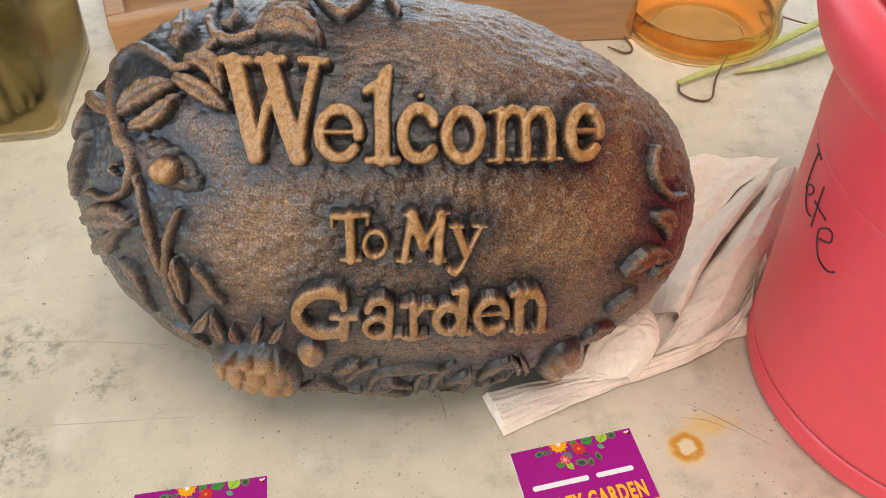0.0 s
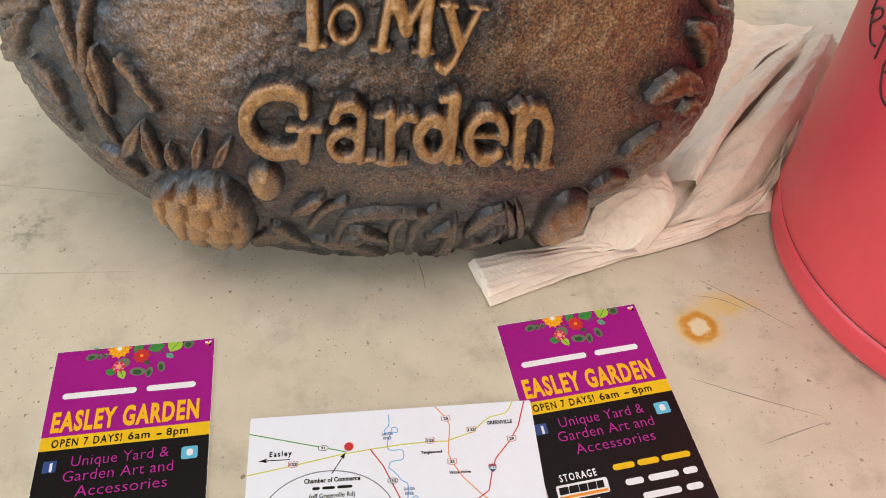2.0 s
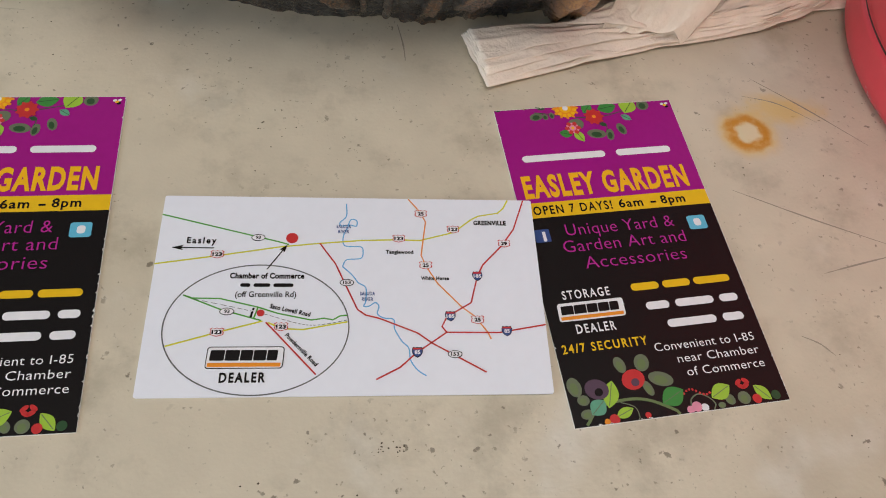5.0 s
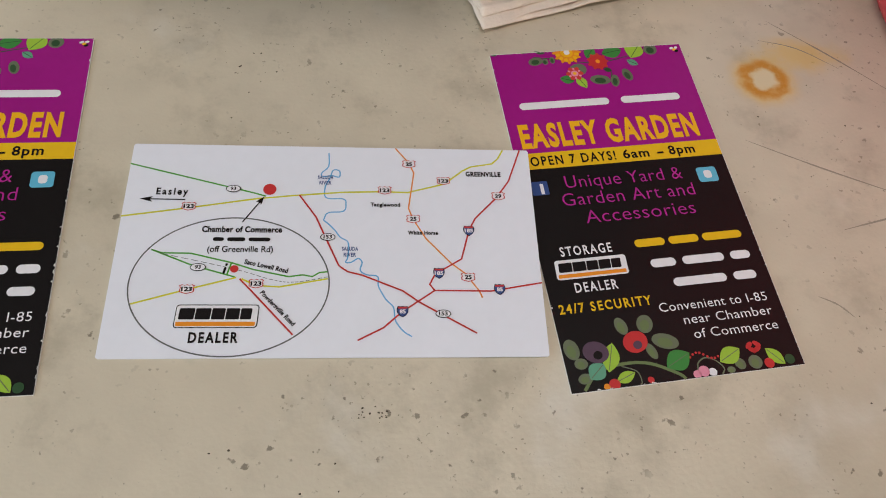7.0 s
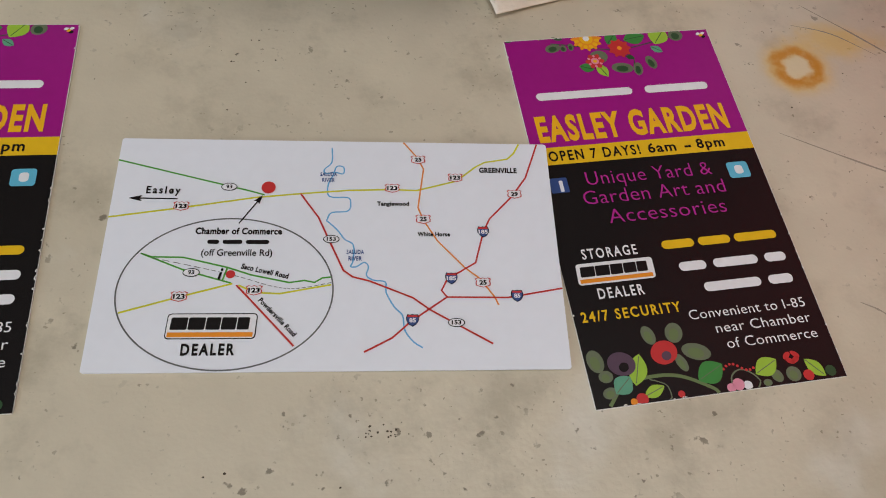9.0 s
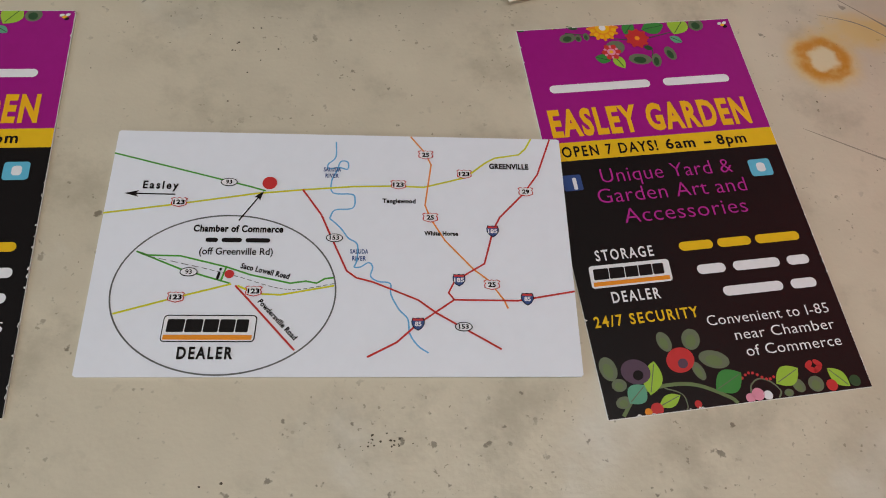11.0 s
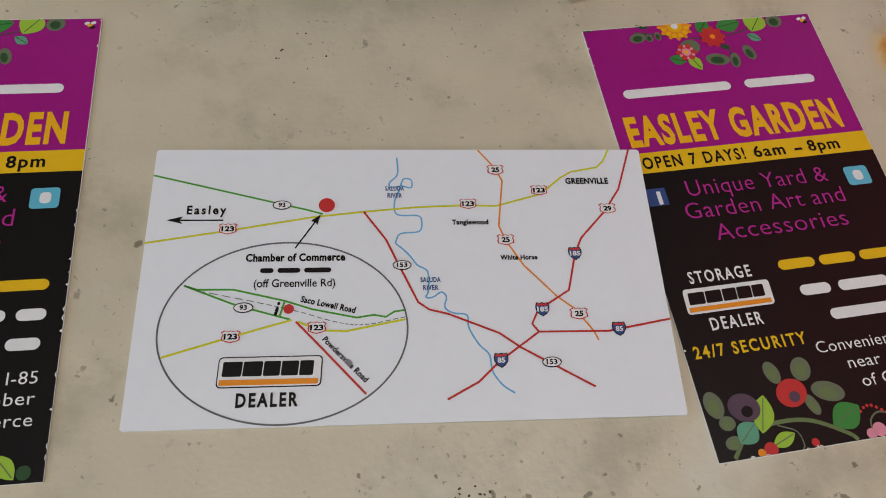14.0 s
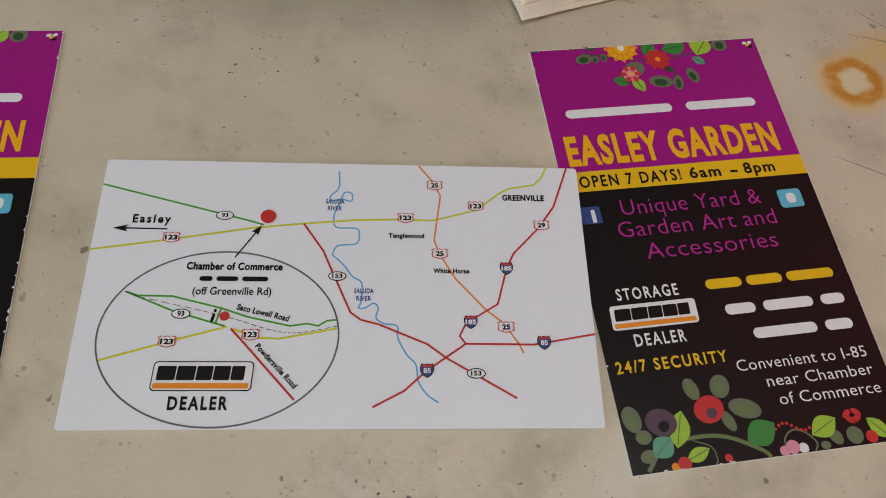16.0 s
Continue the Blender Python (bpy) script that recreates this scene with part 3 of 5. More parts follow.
stalk([(-60.8, 11.3), (-60.4, -4.3), (-60.1, -19.0), (-57.9, -36.9)], 1.6)
stalk([(-47.6, -0.7), (-53.9, -8.3), (-60.0, -22.9), (-58.6, -35.7)], 1.8)
stalk([(-62.6, -8.6), (-60.9, -18.0), (-58.7, -31.2)], 1.2)
stalk([(-47.3, -17.8), (-44.0, -23.6), (-40.3, -29.9)], 1.5)
stalk([(-66.4, 15.6), (-68.8, 16.3), (-70.2, 14.4), (-68.0, 12.7)], 0.8)
stalk([(-5.6, -64.6), (0.5, -59.3), (6.4, -56.5)], 1.4)
stalk([(0.0, -73.4), (5.0, -63.6), (12.4, -61.2), (24.4, -61.1), (30.9, -61.9)], 1.6)
stalk([(19.4, -77.6), (19.9, -66.9), (23.4, -62.1)], 1.4)
stalk([(25.9, -79.7), (25.8, -68.5), (28.9, -63.2), (32.8, -60.5)], 1.6)
leaf((-16.9, 47.3), (-8.3, 49.4), (0.6, 41.0), 5.0)
leaf((-16.7, 51.6), (-10.1, 55.9), (-2.5, 52.8), 3.6)
leaf((-43.9, 46.7), (-42.5, 54.2), (-44.6, 64.5), 3.6)
leaf((-43.5, 37.6), (-34.8, 31.7), (-27.0, 25.2), 3.2)
leaf((-63.9, 31.0), (-54.8, 35.4), (-42.7, 35.7), 4.2)
leaf((-59.9, 25.8), (-51.3, 27.2), (-42.2, 32.1), 3.2)
leaf((-100.5, 10.3), (-90.0, 20.0), (-79.9, 29.6), 4.0)
leaf((-94.6, 1.3), (-76.8, 1.0), (-65.5, -2.9), 4.6)
leaf((-96.2, -9.1), (-84.0, -8.0), (-68.4, -2.6), 3.4)
leaf((-53.3, -14.7), (-54.8, -22.1), (-55.1, -30.2), 2.6)
leaf((-84.1, -20.4), (-77.6, -24.8), (-70.8, -32.7), 4.0)
leaf((-57.4, -40.5), (-51.1, -36.8), (-46.0, -32.4), 2.2)
leaf((-45.8, -33.1), (-45.6, -40.1), (-45.8, -45.5), 2.2)
leaf((-40.4, -38.3), (-40.1, -42.0), (-38.8, -45.3), 1.6)
leaf((-34.4, -45.3), (-31.4, -40.3), (-28.8, -35.7), 1.8)
leaf((-28.5, -45.3), (-24.9, -41.5), (-21.2, -37.6), 1.8)
leaf((34.4, -79.7), (38.3, -73.7), (39.2, -62.6), 2.2)
leaf((43.3, -70.4), (47.4, -64.1), (53.4, -59.8), 2.4)
leaf((48.2, -79.9), (52.3, -73.4), (56.5, -68.7), 2.4)
leaf((60.8, -72.9), (56.5, -63.4), (53.3, -58.4), 1.3)
leaf((65.4, -74.5), (59.9, -64.2), (56.5, -58.2), 1.3)
leaf((1.2, -68.7), (9.3, -74.2), (18.2, -77.2), 2.2)
leaf((30.1, -79.9), (39.4, -80.4), (48.6, -80.4), 1.8)
leaf((98.8, -13.1), (105.8, -15.7), (108.7, -22.6), 3.6)
leaf((90.5, -31.1), (99.9, -26.7), (112.4, -28.3), 3.6)
leaf((81.5, -56.0), (87.0, -54.0), (94.9, -52.9), 2.8)
leaf((-86.8, 45.3), (-75.7, 36.9), (-68.1, 31.1), 3.0)
leaf((-30.7, -73.1), (-21.4, -69.0), (-11.9, -68.4), 2.4)
leaf((-39.4, 41.3), (-32.0, 39.4), (-28.8, 30.0), 3.4)
leaf((-58.0, 19.5), (-50.0, 13.0), (-38.8, 5.4), 6.6, 0.0024, 0.26)
for a_, b_, c_, w_ in (((-6, -69), (3, -71), (12, -69.5), 2.2), ((6, -66), (13, -68), (20, -72), 1.8), ((-10, -60), (-4, -57), (1, -55), 1.6), ((-18, -64), (-13, -68), (-6, -72), 2.4), ((30, -70), (36, -68), (40, -66), 1.8), ((44, -76), (49, -75), (54, -77), 2.2), ((58, -78), (63, -79), (68, -78), 2.0), ((88, -46), (93, -43), (98, -38), 2.4), ((-66, -38), (-60, -42), (-54, -47), 2.6), ((-78, -14), (-74, -20), (-72, -26), 2.4), ((-90, 28), (-86, 34), (-83, 41), 2.6), ((104, -34), (108, -32), (113, -34), 2.2)):
    leaf(a_, b_, c_, w_)
blob("acorn", (-47.6, 11.4), (5.0, 4.6), 0.0078, "golden raised acorn", grooves=True)
blob("berry", (-15.0, -49.3), (5.2, 5.2), 0.0060, "golden raised berry", knobbly=True)
blob("pine_cone", (-39.5, -59.0), (18.0, 12.0), 0.0088, "scaly raised cone", scaled=True)
blob("mushroom", (76.5, -66.5), (9.4, 10.0), 0.0086, "golden knobbly raised bud", knobbly=True)
blob("grit", (26.1, 24.6), (1.3, 1.3), 0.0018, "pale speck of grit")


def stone_body():
    rings, seg = 410, 840
    A, T = np.meshgrid(np.concatenate([np.linspace(0.0015, 1.9, 370), np.linspace(1.93, math.pi - 0.01, 40)]), np.arange(seg) * 2 * math.pi / seg, indexing="ij")
    x, y, z = np.sin(A) * np.cos(T), np.sin(A) * np.sin(T), np.cos(A)
    U = x * np.where(x > 0, A_RIGHT, A_LEFT)
    V = y * np.where(y > 0, B_TOP, B_LOW)
    N = z * np.where(z > 0, DEPTH, BACK) + SKEW_U * U + SKEW_V * V
    X = (U[..., None] * AX_U + V[..., None] * AX_V + N[..., None] * AX_N).reshape(-1, 3)
    rub_shade = 0.46 + np.zeros(len(X))
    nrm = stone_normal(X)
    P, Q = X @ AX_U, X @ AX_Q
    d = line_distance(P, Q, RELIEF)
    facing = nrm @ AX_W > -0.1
    # dark wash beside the relief, deepened to paint in the hollows' shade
    rub_shade = np.where(facing, 0.55 - 0.52 * np.exp(-np.clip(d, 0, 1) / 0.0054), rub_shade - 0.1)
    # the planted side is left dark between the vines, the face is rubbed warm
    rub_shade = rub_shade - 0.20 * np.clip((-P - 0.040) / 0.02, 0, 1) * (Q > -0.06)
    # shade of the underside painted into the colour, darker towards the foot
    rub_shade = rub_shade - 0.26 * np.clip((-Q - 0.054) / 0.012, 0, 1)
    W = X + nrm * STONE_ROUGH(X)[:, None] + SC - STONE_BASE
    W[:, 2] = np.maximum(W[:, 2], 0.0)
    faces = []
    for i in range(rings - 1):
        for k in range(seg):
            k2 = (k + 1) % seg
            faces.append((i * seg + k, (i + 1) * seg + k, (i + 1) * seg + k2, i * seg + k2))
    faces.append(tuple(range(seg)))
    faces.append(tuple(range((rings - 1) * seg, rings * seg))[::-1])
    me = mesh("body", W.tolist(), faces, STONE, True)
    me.attributes.new("rub_shade", "FLOAT", "POINT").data.foreach_set("value", np.clip(rub_shade, 0, 1).astype(np.float32))
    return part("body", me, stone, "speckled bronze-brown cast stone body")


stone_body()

# ---- printed cards (their own measures are in millimetres from the lower left corner) ----
THICK = 0.00035


def flat(name, pts, layer, material, parent, label=""):
    """A printed patch: the outline pts, a hair above the card."""
    z = THICK + 0.00002 * layer
    return part(name, mesh(name, [(x / 1000, min(max(y, 0.12), 88.78) / 1000, z) for x, y in pts], [range(len(pts))], material), parent, label)


def card_body(w, h, material, parent):
    """Card stock with slightly worn, rounded corners."""
    random.seed(int(w * 10 + h))
    pts, r = [], 0.5
    for cx, cy, a0 in ((w - r, r, -90), (w - r, h - r, 0), (r, h - r, 90), (r, r, 180)):
        for k in range(4):
            a = radians(a0 + 30 * k)
            pts.append((cx + r * math.cos(a) + random.uniform(-0.06, 0.06), cy + r * math.sin(a) + random.uniform(-0.06, 0.06)))
    n = len(pts)
    verts = [(x / 1000, y / 1000, 0) for x, y in pts] + [(x / 1000, y / 1000, THICK) for x, y in pts]
    faces = [tuple(range(n))[::-1], tuple(range(n, 2 * n))] + [(k, (k + 1) % n, n + (k + 1) % n, n + k) for k in range(n)]
    return part("card", mesh("card", verts, faces, material), parent)


def ribbon(name, pts, width, layer, material, parent, label=""):
    p = [np.array(q, float) for q in pts]
    left, right = [], []
    for i in range(len(p)):
        d1 = p[i] - p[max(i - 1, 0)]
        d2 = p[min(i + 1, len(p) - 1)] - p[i]
        d1, d2 = (d if np.hypot(*d) > 1e-9 else None for d in (d1, d2))
        d1, d2 = (d / np.hypot(*d) if d is not None else None for d in (d1, d2))
        d = d1 if d2 is None else d2 if d1 is None else d1 + d2
        d = d / max(np.hypot(*d), 1e-6)
        nrm = np.array([-d[1], d[0]]) * width / 2
        left.append(p[i] + nrm)
        right.append(p[i] - nrm)
    z = THICK + 0.00002 * layer
    n = len(p)
    verts = [(x / 1000, y / 1000, z) for x, y in left + right]
    faces = [(n + i, n + i + 1, i + 1, i) for i in range(n - 1)]
    return part(name, mesh(name, verts, faces, material), parent, label)


def round_line(pts, steps=5):
    return [tuple(q) for q in smooth_line(pts, steps)]


def rounded(x0, y0, x1, y1, r, skew=0.0):
    pts = []
    for cx, cy, a0 in ((x1 - r, y0 + r, -90), (x1 - r, y1 - r, 0), (x0 + r, y1 - r, 90), (x0 + r, y0 + r, 180)):
        for k in range(5):
            a = radians(a0 + 22.5 * k)
            px, py = cx + r * math.cos(a), cy + r * math.sin(a)
            pts.append((px + skew * (py - y0), py))
    return pts


def ellipse(cx, cy, rx, ry, turn=0.0, n=28):
    c, s = math.cos(radians(turn)), math.sin(radians(turn))
    return [(cx + rx * math.cos(a) * c - ry * math.sin(a) * s, cy + rx * math.cos(a) * s + ry * math.sin(a) * c) for a in (2 * math.pi * k / n for k in range(n))]


WORDS = {}


def glyphs(body, bold, spacing):
    key = (body, bold, spacing)
    if key not in WORDS:
        cu = bpy.data.curves.new("lettering", "FONT")
        cu.body, cu.offset, cu.resolution_u, cu.space_character = body, bold, 3, spacing
        ob = new("lettering_curve", cu)
        bpy.context.view_layer.update()
        me = bpy.data.meshes.new_from_object(ob.evaluated_get(bpy.context.evaluated_depsgraph_get()))
        bpy.data.objects.remove(ob)
        bpy.data.curves.remove(cu)
        WORDS[key] = (np.array([v.co[:2] for v in me.vertices]), [tuple(p.vertices) for p in me.polygons])
        bpy.data.meshes.remove(me)
    return WORDS[key]


def words(body, x, y, width, tall, turn, layer, material, parent, bold=0.0, name="lettering", label="", spacing=1.0):
    """Lettering in the built-in font, fitted to a width and the height of its capitals."""
    co, faces = glyphs(body, bold, spacing)
    ref = glyphs("H", bold, 1.0)[0][:, 1]
    px = (co[:, 0] - co[:, 0].min()) * width / np.ptp(co[:, 0])
    py = (co[:, 1] - ref.min()) * tall / np.ptp(ref)
    c, s = math.cos(radians(turn)), math.sin(radians(turn))
    z = THICK + 0.00002 * layer
    verts = [((x + a * c - b * s) / 1000, (y + a * s + b * c) / 1000, z) for a, b in zip(px, py)]
    return part(name, mesh(name, verts, faces, material), parent, label)


def bars(x, y, width, tall, shares, turn, layer, material, parent, gap=0.9):
    """Plain bars for writing that is left out; shares: the lengths of its words."""
    total = sum(shares) + gap * (len(shares) - 1)
    c, s = math.cos(radians(turn)), math.sin(radians(turn))
    at = 0.0
    for k in shares:
        w = k / total * width
        pts = [(x + a * c - b * s, y + a * s + b * c) for a, b in rounded(at, tall * 0.18, at + w, tall * 0.80, min(tall * 0.3, w * 0.4))]
        flat("bar", pts, layer, material, parent)
        at += w + gap / total * width


def hauler_logo(x, y, w, h, layer, parent, outline):
    """A rental firm's badge as plain shapes: white plate, dark blocks, orange stripe."""
    plate = flat("badge", rounded(x, y, x + w, y + h, h * 0.14, 0.05), layer, BLACK if outline else WHITE, parent, "white badge with a dark word mark and orange stripe")
    if outline:
        flat("badge_face", rounded(x + 0.18, y + 0.18, x + w - 0.18, y + h - 0.18, h * 0.12, 0.05), layer + 1, WHITE, plate)
    flat("stripe", rounded(x + 0.45, y + h * 0.08, x + w - 0.5, y + h * 0.26, 0.1, 0.05), layer + 2, ORANGE, plate)
    for k, (a, b) in enumerate(((0.05, 0.235), (0.245, 0.43), (0.44, 0.60), (0.61, 0.775), (0.785, 0.92))):
        flat("block", rounded(x + a * w, y + h * 0.36, x + b * w, y + h * 0.84, h * 0.05, 0.08), layer + 2, BLACK, plate)


# the white map card, lying over the edge of one flyer
map_card = thing("map_card", pose(-0.04445, 0, 0.00005, 0, -0.33, 0), "white business card printed with a road map, overlapping a flyer", "business card", "printed cards on the table")
card_body(88.9, 50.8, PAPER, map_card)


def road(colour, pts):
    spec = {"green": (ROAD_GREEN, 0.34), "yellow": (ROAD_YELLOW, 0.36), "red": (ROAD_RED, 0.36), "orange": (ROAD_ORANGE, 0.32), "river": (RIVER, 0.30)}[colour]
    name = "river" if colour == "river" else "road"
    ribbon(name, round_line(pts, 4) if colour == "river" else pts, spec[1], {"river": 1, "green": 2, "yellow": 3, "orange": 4, "red": 5}[colour], spec[0], map_card)


road("green", [(0.0, 45.4), (26.82, 38.26), (29.82, 37.36)])
road("yellow", [(0.0, 31.95), (12.92, 34.03), (28.05, 36.7), (37.0, 37.72), (46.71, 38.62), (55.11, 38.91), (60.65, 38.74), (68.96, 41.14), (73.14, 44.7), (75.19, 45.92), (80.14, 46.86), (81.63, 48.34), (82.91, 50.75)])
road("red", [(37.0, 37.72), (40.83, 32.14), (42.81, 27.56), (46.03, 20.31), (47.88, 18.93), (51.0, 18.09), (59.39, 14.51), (62.62, 12.02), (74.36, 5.02)])
road("red", [(50.17, 3.52), (55.41, 6.3), (59.01, 9.65), (66.02, 14.63), (77.94, 14.53), (88.85, 16.5)])
road("red", [(66.02, 14.63), (65.0, 16.03), (66.22, 18.45), (71.99, 22.09), (73.96, 29.16), (75.43, 32.14), (80.49, 37.57), (83.67, 42.14), (86.85, 50.75)])
road("orange", [(58.1, 50.7), (60.95, 46.9), (62.18, 44.01), (60.83, 34.63), (61.93, 31.6), (64.54, 26.98), (69.89, 20.87), (72.59, 18.65), (75.32, 14.64), (75.98, 12.95)])
road("river", [(43.04, 49.11), (43.09, 45.5), (41.63, 43.73), (41.92, 42.67), (43.77, 43.02), (45.49, 42.66), (45.53, 44.28), (44.12, 44.43), (43.45, 42.31), (42.48, 39.88), (42.84, 37.14), (46.47, 36.91), (47.15, 35.75), (46.66, 33.74), (43.36, 33.3), (42.42, 31.46)])
road("river", [(42.42, 31.46), (43.87, 30.14), (45.02, 28.83), (46.15, 27.2), (47.86, 25.91), (47.84, 22.44), (47.39, 21.21), (48.55, 21.19), (50.04, 22.1), (50.86, 21.16), (50.49, 19.32), (51.87, 18.26), (54.15, 17.85), (54.31, 15.62), (55.83, 12.63), (57.4, 10.84), (57.76, 7.95), (59.26, 5.65), (61.1, 4.32)])
road("green", [(7.3, 23.95), (9.48, 23.18), (15.36, 23.1), (23.89, 20.95), (28.44, 19.37), (35.79, 17.74), (38.62, 18.18), (40.6, 17.78), (42.04, 18.72), (43.75, 18.94)])
road("green", [(7.3, 23.95), (15.53, 20.48), (20.62, 18.89), (24.85, 17.63)])
road("green", [(23.16, 18.07), (23.9, 20.83)])
road("yellow", [(4.93, 11.51), (15.89, 14.85), (25.14, 17.5)])
road("yellow", [(26.26, 17.19), (27.95, 16.39), (30.75, 15.57), (34.1, 15.39), (43.82, 17.3)])
road("red", [(25.87, 17.19), (28.56, 14.32), (37.29, 4.77)])
rail = smooth_line([(9.49, 23.0), (19.98, 20.59), (26.21, 18.98), (32.97, 16.89), (37.47, 16.52), (43.83, 17.73)], 16)
for k in range(0, len(rail) - 2, 3):
    ribbon("dash", rail[k:k + 3], 0.14, 3, GREY, map_card)
ring = ellipse(24.0, 16.0, 20.15, 15.75, 0, 90)
ribbon("ring_line", ring + ring[:1], 0.30, 2, GREY, map_card)
for (x, y), r in (((30.51, 39.06), 1.42), ((24.62, 19.43), 0.86)):
    flat("red_dot", ellipse(x, y, r, r), 9, RED, map_card, "red map dot")
ribbon("arrow", [(25.28, 30.66), (28.6, 35.85)], 0.26, 6, BLACK, map_card)
flat("arrow_head", [(29.5, 37.25), (27.75, 35.9), (28.55, 35.75), (28.95, 35.1)], 6, BLACK, map_card)
ribbon("arrow", [(12.77, 36.21), (5.2, 36.27)], 0.26, 6, BLACK, map_card)
flat("arrow_head", [(3.19, 36.29), (5.9, 37.0), (5.3, 36.27), (5.9, 35.55)], 6, BLACK, map_card)


def sign(x, y, number, kind):
    if kind == "oval":
        w = 1.62
        plate = flat("route_sign", ellipse(x, y, w, 0.92), 10, BLACK, map_card, "black and white oval route sign")
        flat("sign_face", ellipse(x, y, w - 0.17, 0.75), 11, WHITE, plate)
        words(number, x - 0.30 * len(number), y - 0.42, 0.60 * len(number), 0.9, 0, 12, BLACK, plate, 0.03, "number")
    elif kind == "us":
        def outline(g):
            return [(x + a * g, y + b * g) for a, b in ((0, -1.1), (0.75, -0.9), (1.45, -0.65), (1.5, -0.1), (1.3, 0.3), (1.6, 0.75), (1.05, 1.05), (0.5, 0.85), (0, 1.05), (-0.5, 0.85), (-1.05, 1.05), (-1.6, 0.75), (-1.3, 0.3), (-1.5, -0.1), (-1.45, -0.65), (-0.75, -0.9))]
        plate = flat("route_sign", outline(1.0), 10, ROAD_RED, map_card, "white route shield with a red rim")
        flat("sign_face", outline(0.86), 11, WHITE, plate)
        words(number, x - 0.36 * len(number), y - 0.52, 0.72 * len(number), 1.0, 0, 12, BLACK, plate, 0.045, "number")
    else:
        def crest(g, top=1.0):
            return [(x + a * g, y + b * g) for a, b in ((0, -1.45), (0.7, -1.0), (1.15, -0.3), (1.22, 0.4), (0.98, 1.12), (0.4, 0.98), (0, 1.12), (-0.4, 0.98), (-0.98, 1.12), (-1.22, 0.4), (-1.15, -0.3), (-0.7, -1.0))]
        plate = flat("route_sign", crest(1.0), 10, BLACK, map_card, "blue and red motorway shield")
        flat("sign_face", crest(0.88), 11, BLUE, plate)
        flat("sign_top", [(x - 1.0, y + 0.5), (x + 1.0, y + 0.5), (x + 0.84, y + 0.93), (x, y + 0.85), (x - 0.84, y + 0.93)], 12, RED, plate)
        words(number, x - 0.31 * len(number), y - 0.6, 0.62 * len(number), 0.9, 0, 13, WHITE, plate, 0.035, "number")


for x, y, n in ((22.68, 39.11, "93"), (17.24, 19.79, "93"), (43.5, 27.17, "153"), (67.6, 9.3, "153")):
    sign(x, y, n, "oval")
for x, y, n in ((13.7, 34.49, "123"), (15.56, 14.79, "123"), (29.3, 16.07, "123"), (55.62, 39.18, "123"), (68.79, 41.92, "123"), (61.1, 46.32, "25"), (61.83, 31.87, "25"), (73.19, 17.72, "25"), (81.0, 38.05, "29")):
    sign(x, y, n, "us")
for x, y, n in ((73.9, 29.16, "185"), (67.02, 18.74, "185"), (59.26, 9.93, "85"), (79.71, 14.99, "85")):
    sign(x, y, n, "crest")
words("Easley", 6.45, 37.39, 6.71, 1.75, -0.3, 7, BLACK, map_card, 0.03, spacing=1.35)
words("Chamber of Commerce", 17.09, 28.15, 16.72, 1.5, 0, 7, BLACK, map_card, 0.04, spacing=1.07)
bars(19.56, 25.76, 11.90, 1.45, (3, 5, 6), 0, 7, BLACK, map_card)
words("(off Greenville Rd)", 18.66, 23.4, 13.52, 1.45, 0, 7, BLACK, map_card, 0.012)
words("Saco Lowell Road", 26.44, 20.67, 9.27, 1.15, -13.7, 7, BLACK, map_card, 0.038, spacing=1.07)
words("Powdersville Road", 30.12, 13.9, 10.11, 1.05, -46.5, 7, BLACK, map_card, 0.038, spacing=1.07)
words("DEALER", 17.06, 3.08, 9.62, 2.3, 0, 7, BLACK, map_card, 0.035, spacing=1.3)
bars(22.85, 18.2, 2.5, 0.8, (5, 2), 77, 9, BLACK, map_card)
hauler_logo(13.78, 6.25, 16.4, 5.1, 7, map_card, True)
for x, y in ((40.81, 41.98), (46.56, 23.90)):
    words("SALUDA", x, y, 3.43, 0.95, 0, 7, BLUE, map_card, 0.03, spacing=1.1)
    words("RIVER", x + 0.4, y - 1.45, 2.62, 0.95, 0, 7, BLUE, map_card, 0.03, spacing=1.1)
words("Tanglewood", 52.51, 34.97, 6.50, 1.02, 0, 7, BLACK, map_card, 0.04, spacing=1.08)
words("White Horse", 60.61, 27.94, 6.54, 0.98, 0, 7, BLACK, map_card, 0.04, spacing=1.08)
words("GREENVILLE", 73.93, 43.25, 8.03, 1.31, 0, 7, BLACK, map_card, 0.04, spacing=1.08)

# the purple and black flyer, built once and laid twice
flyer = thing("flyer_card", pose(0.0481, -0.0079, 0.00002, 0, 0, 6.9), "glossy purple, yellow and black garden shop flyer with flowers", "business card", "printed cards on the table")
card_body(50.8, 88.9, EDGE, flyer)
e = 0.12
flat("purple_panel", [(e, 58.2), (50.8 - e, 58.2), (50.8 - e, 88.9 - e), (e, 88.9 - e)], 1, PURPLE, flyer, "glossy purple printed panel")
flat("yellow_band", [(e, 53.7), (50.8 - e, 53.7), (50.8 - e, 58.2), (e, 58.2)], 1, YELLOW, flyer, "yellow printed band")
flat("black_panel", [(e, e), (50.8 - e, e), (50.8 - e, 53.7), (e, 53.7)], 1, BLACK, flyer, "glossy black printed panel")


def sprig_leaf(x, y, rx, ry, turn, outer, inner=None, layer=3):
    ob = flat("printed_leaf", ellipse(x, y, rx, ry, turn), layer, outer, flyer)
    if inner is not None:
        flat("leaf_heart", ellipse(x - 0.1, y - ry * 0.15, rx * 0.55, ry * 0.6, turn), layer + 1, inner, ob)


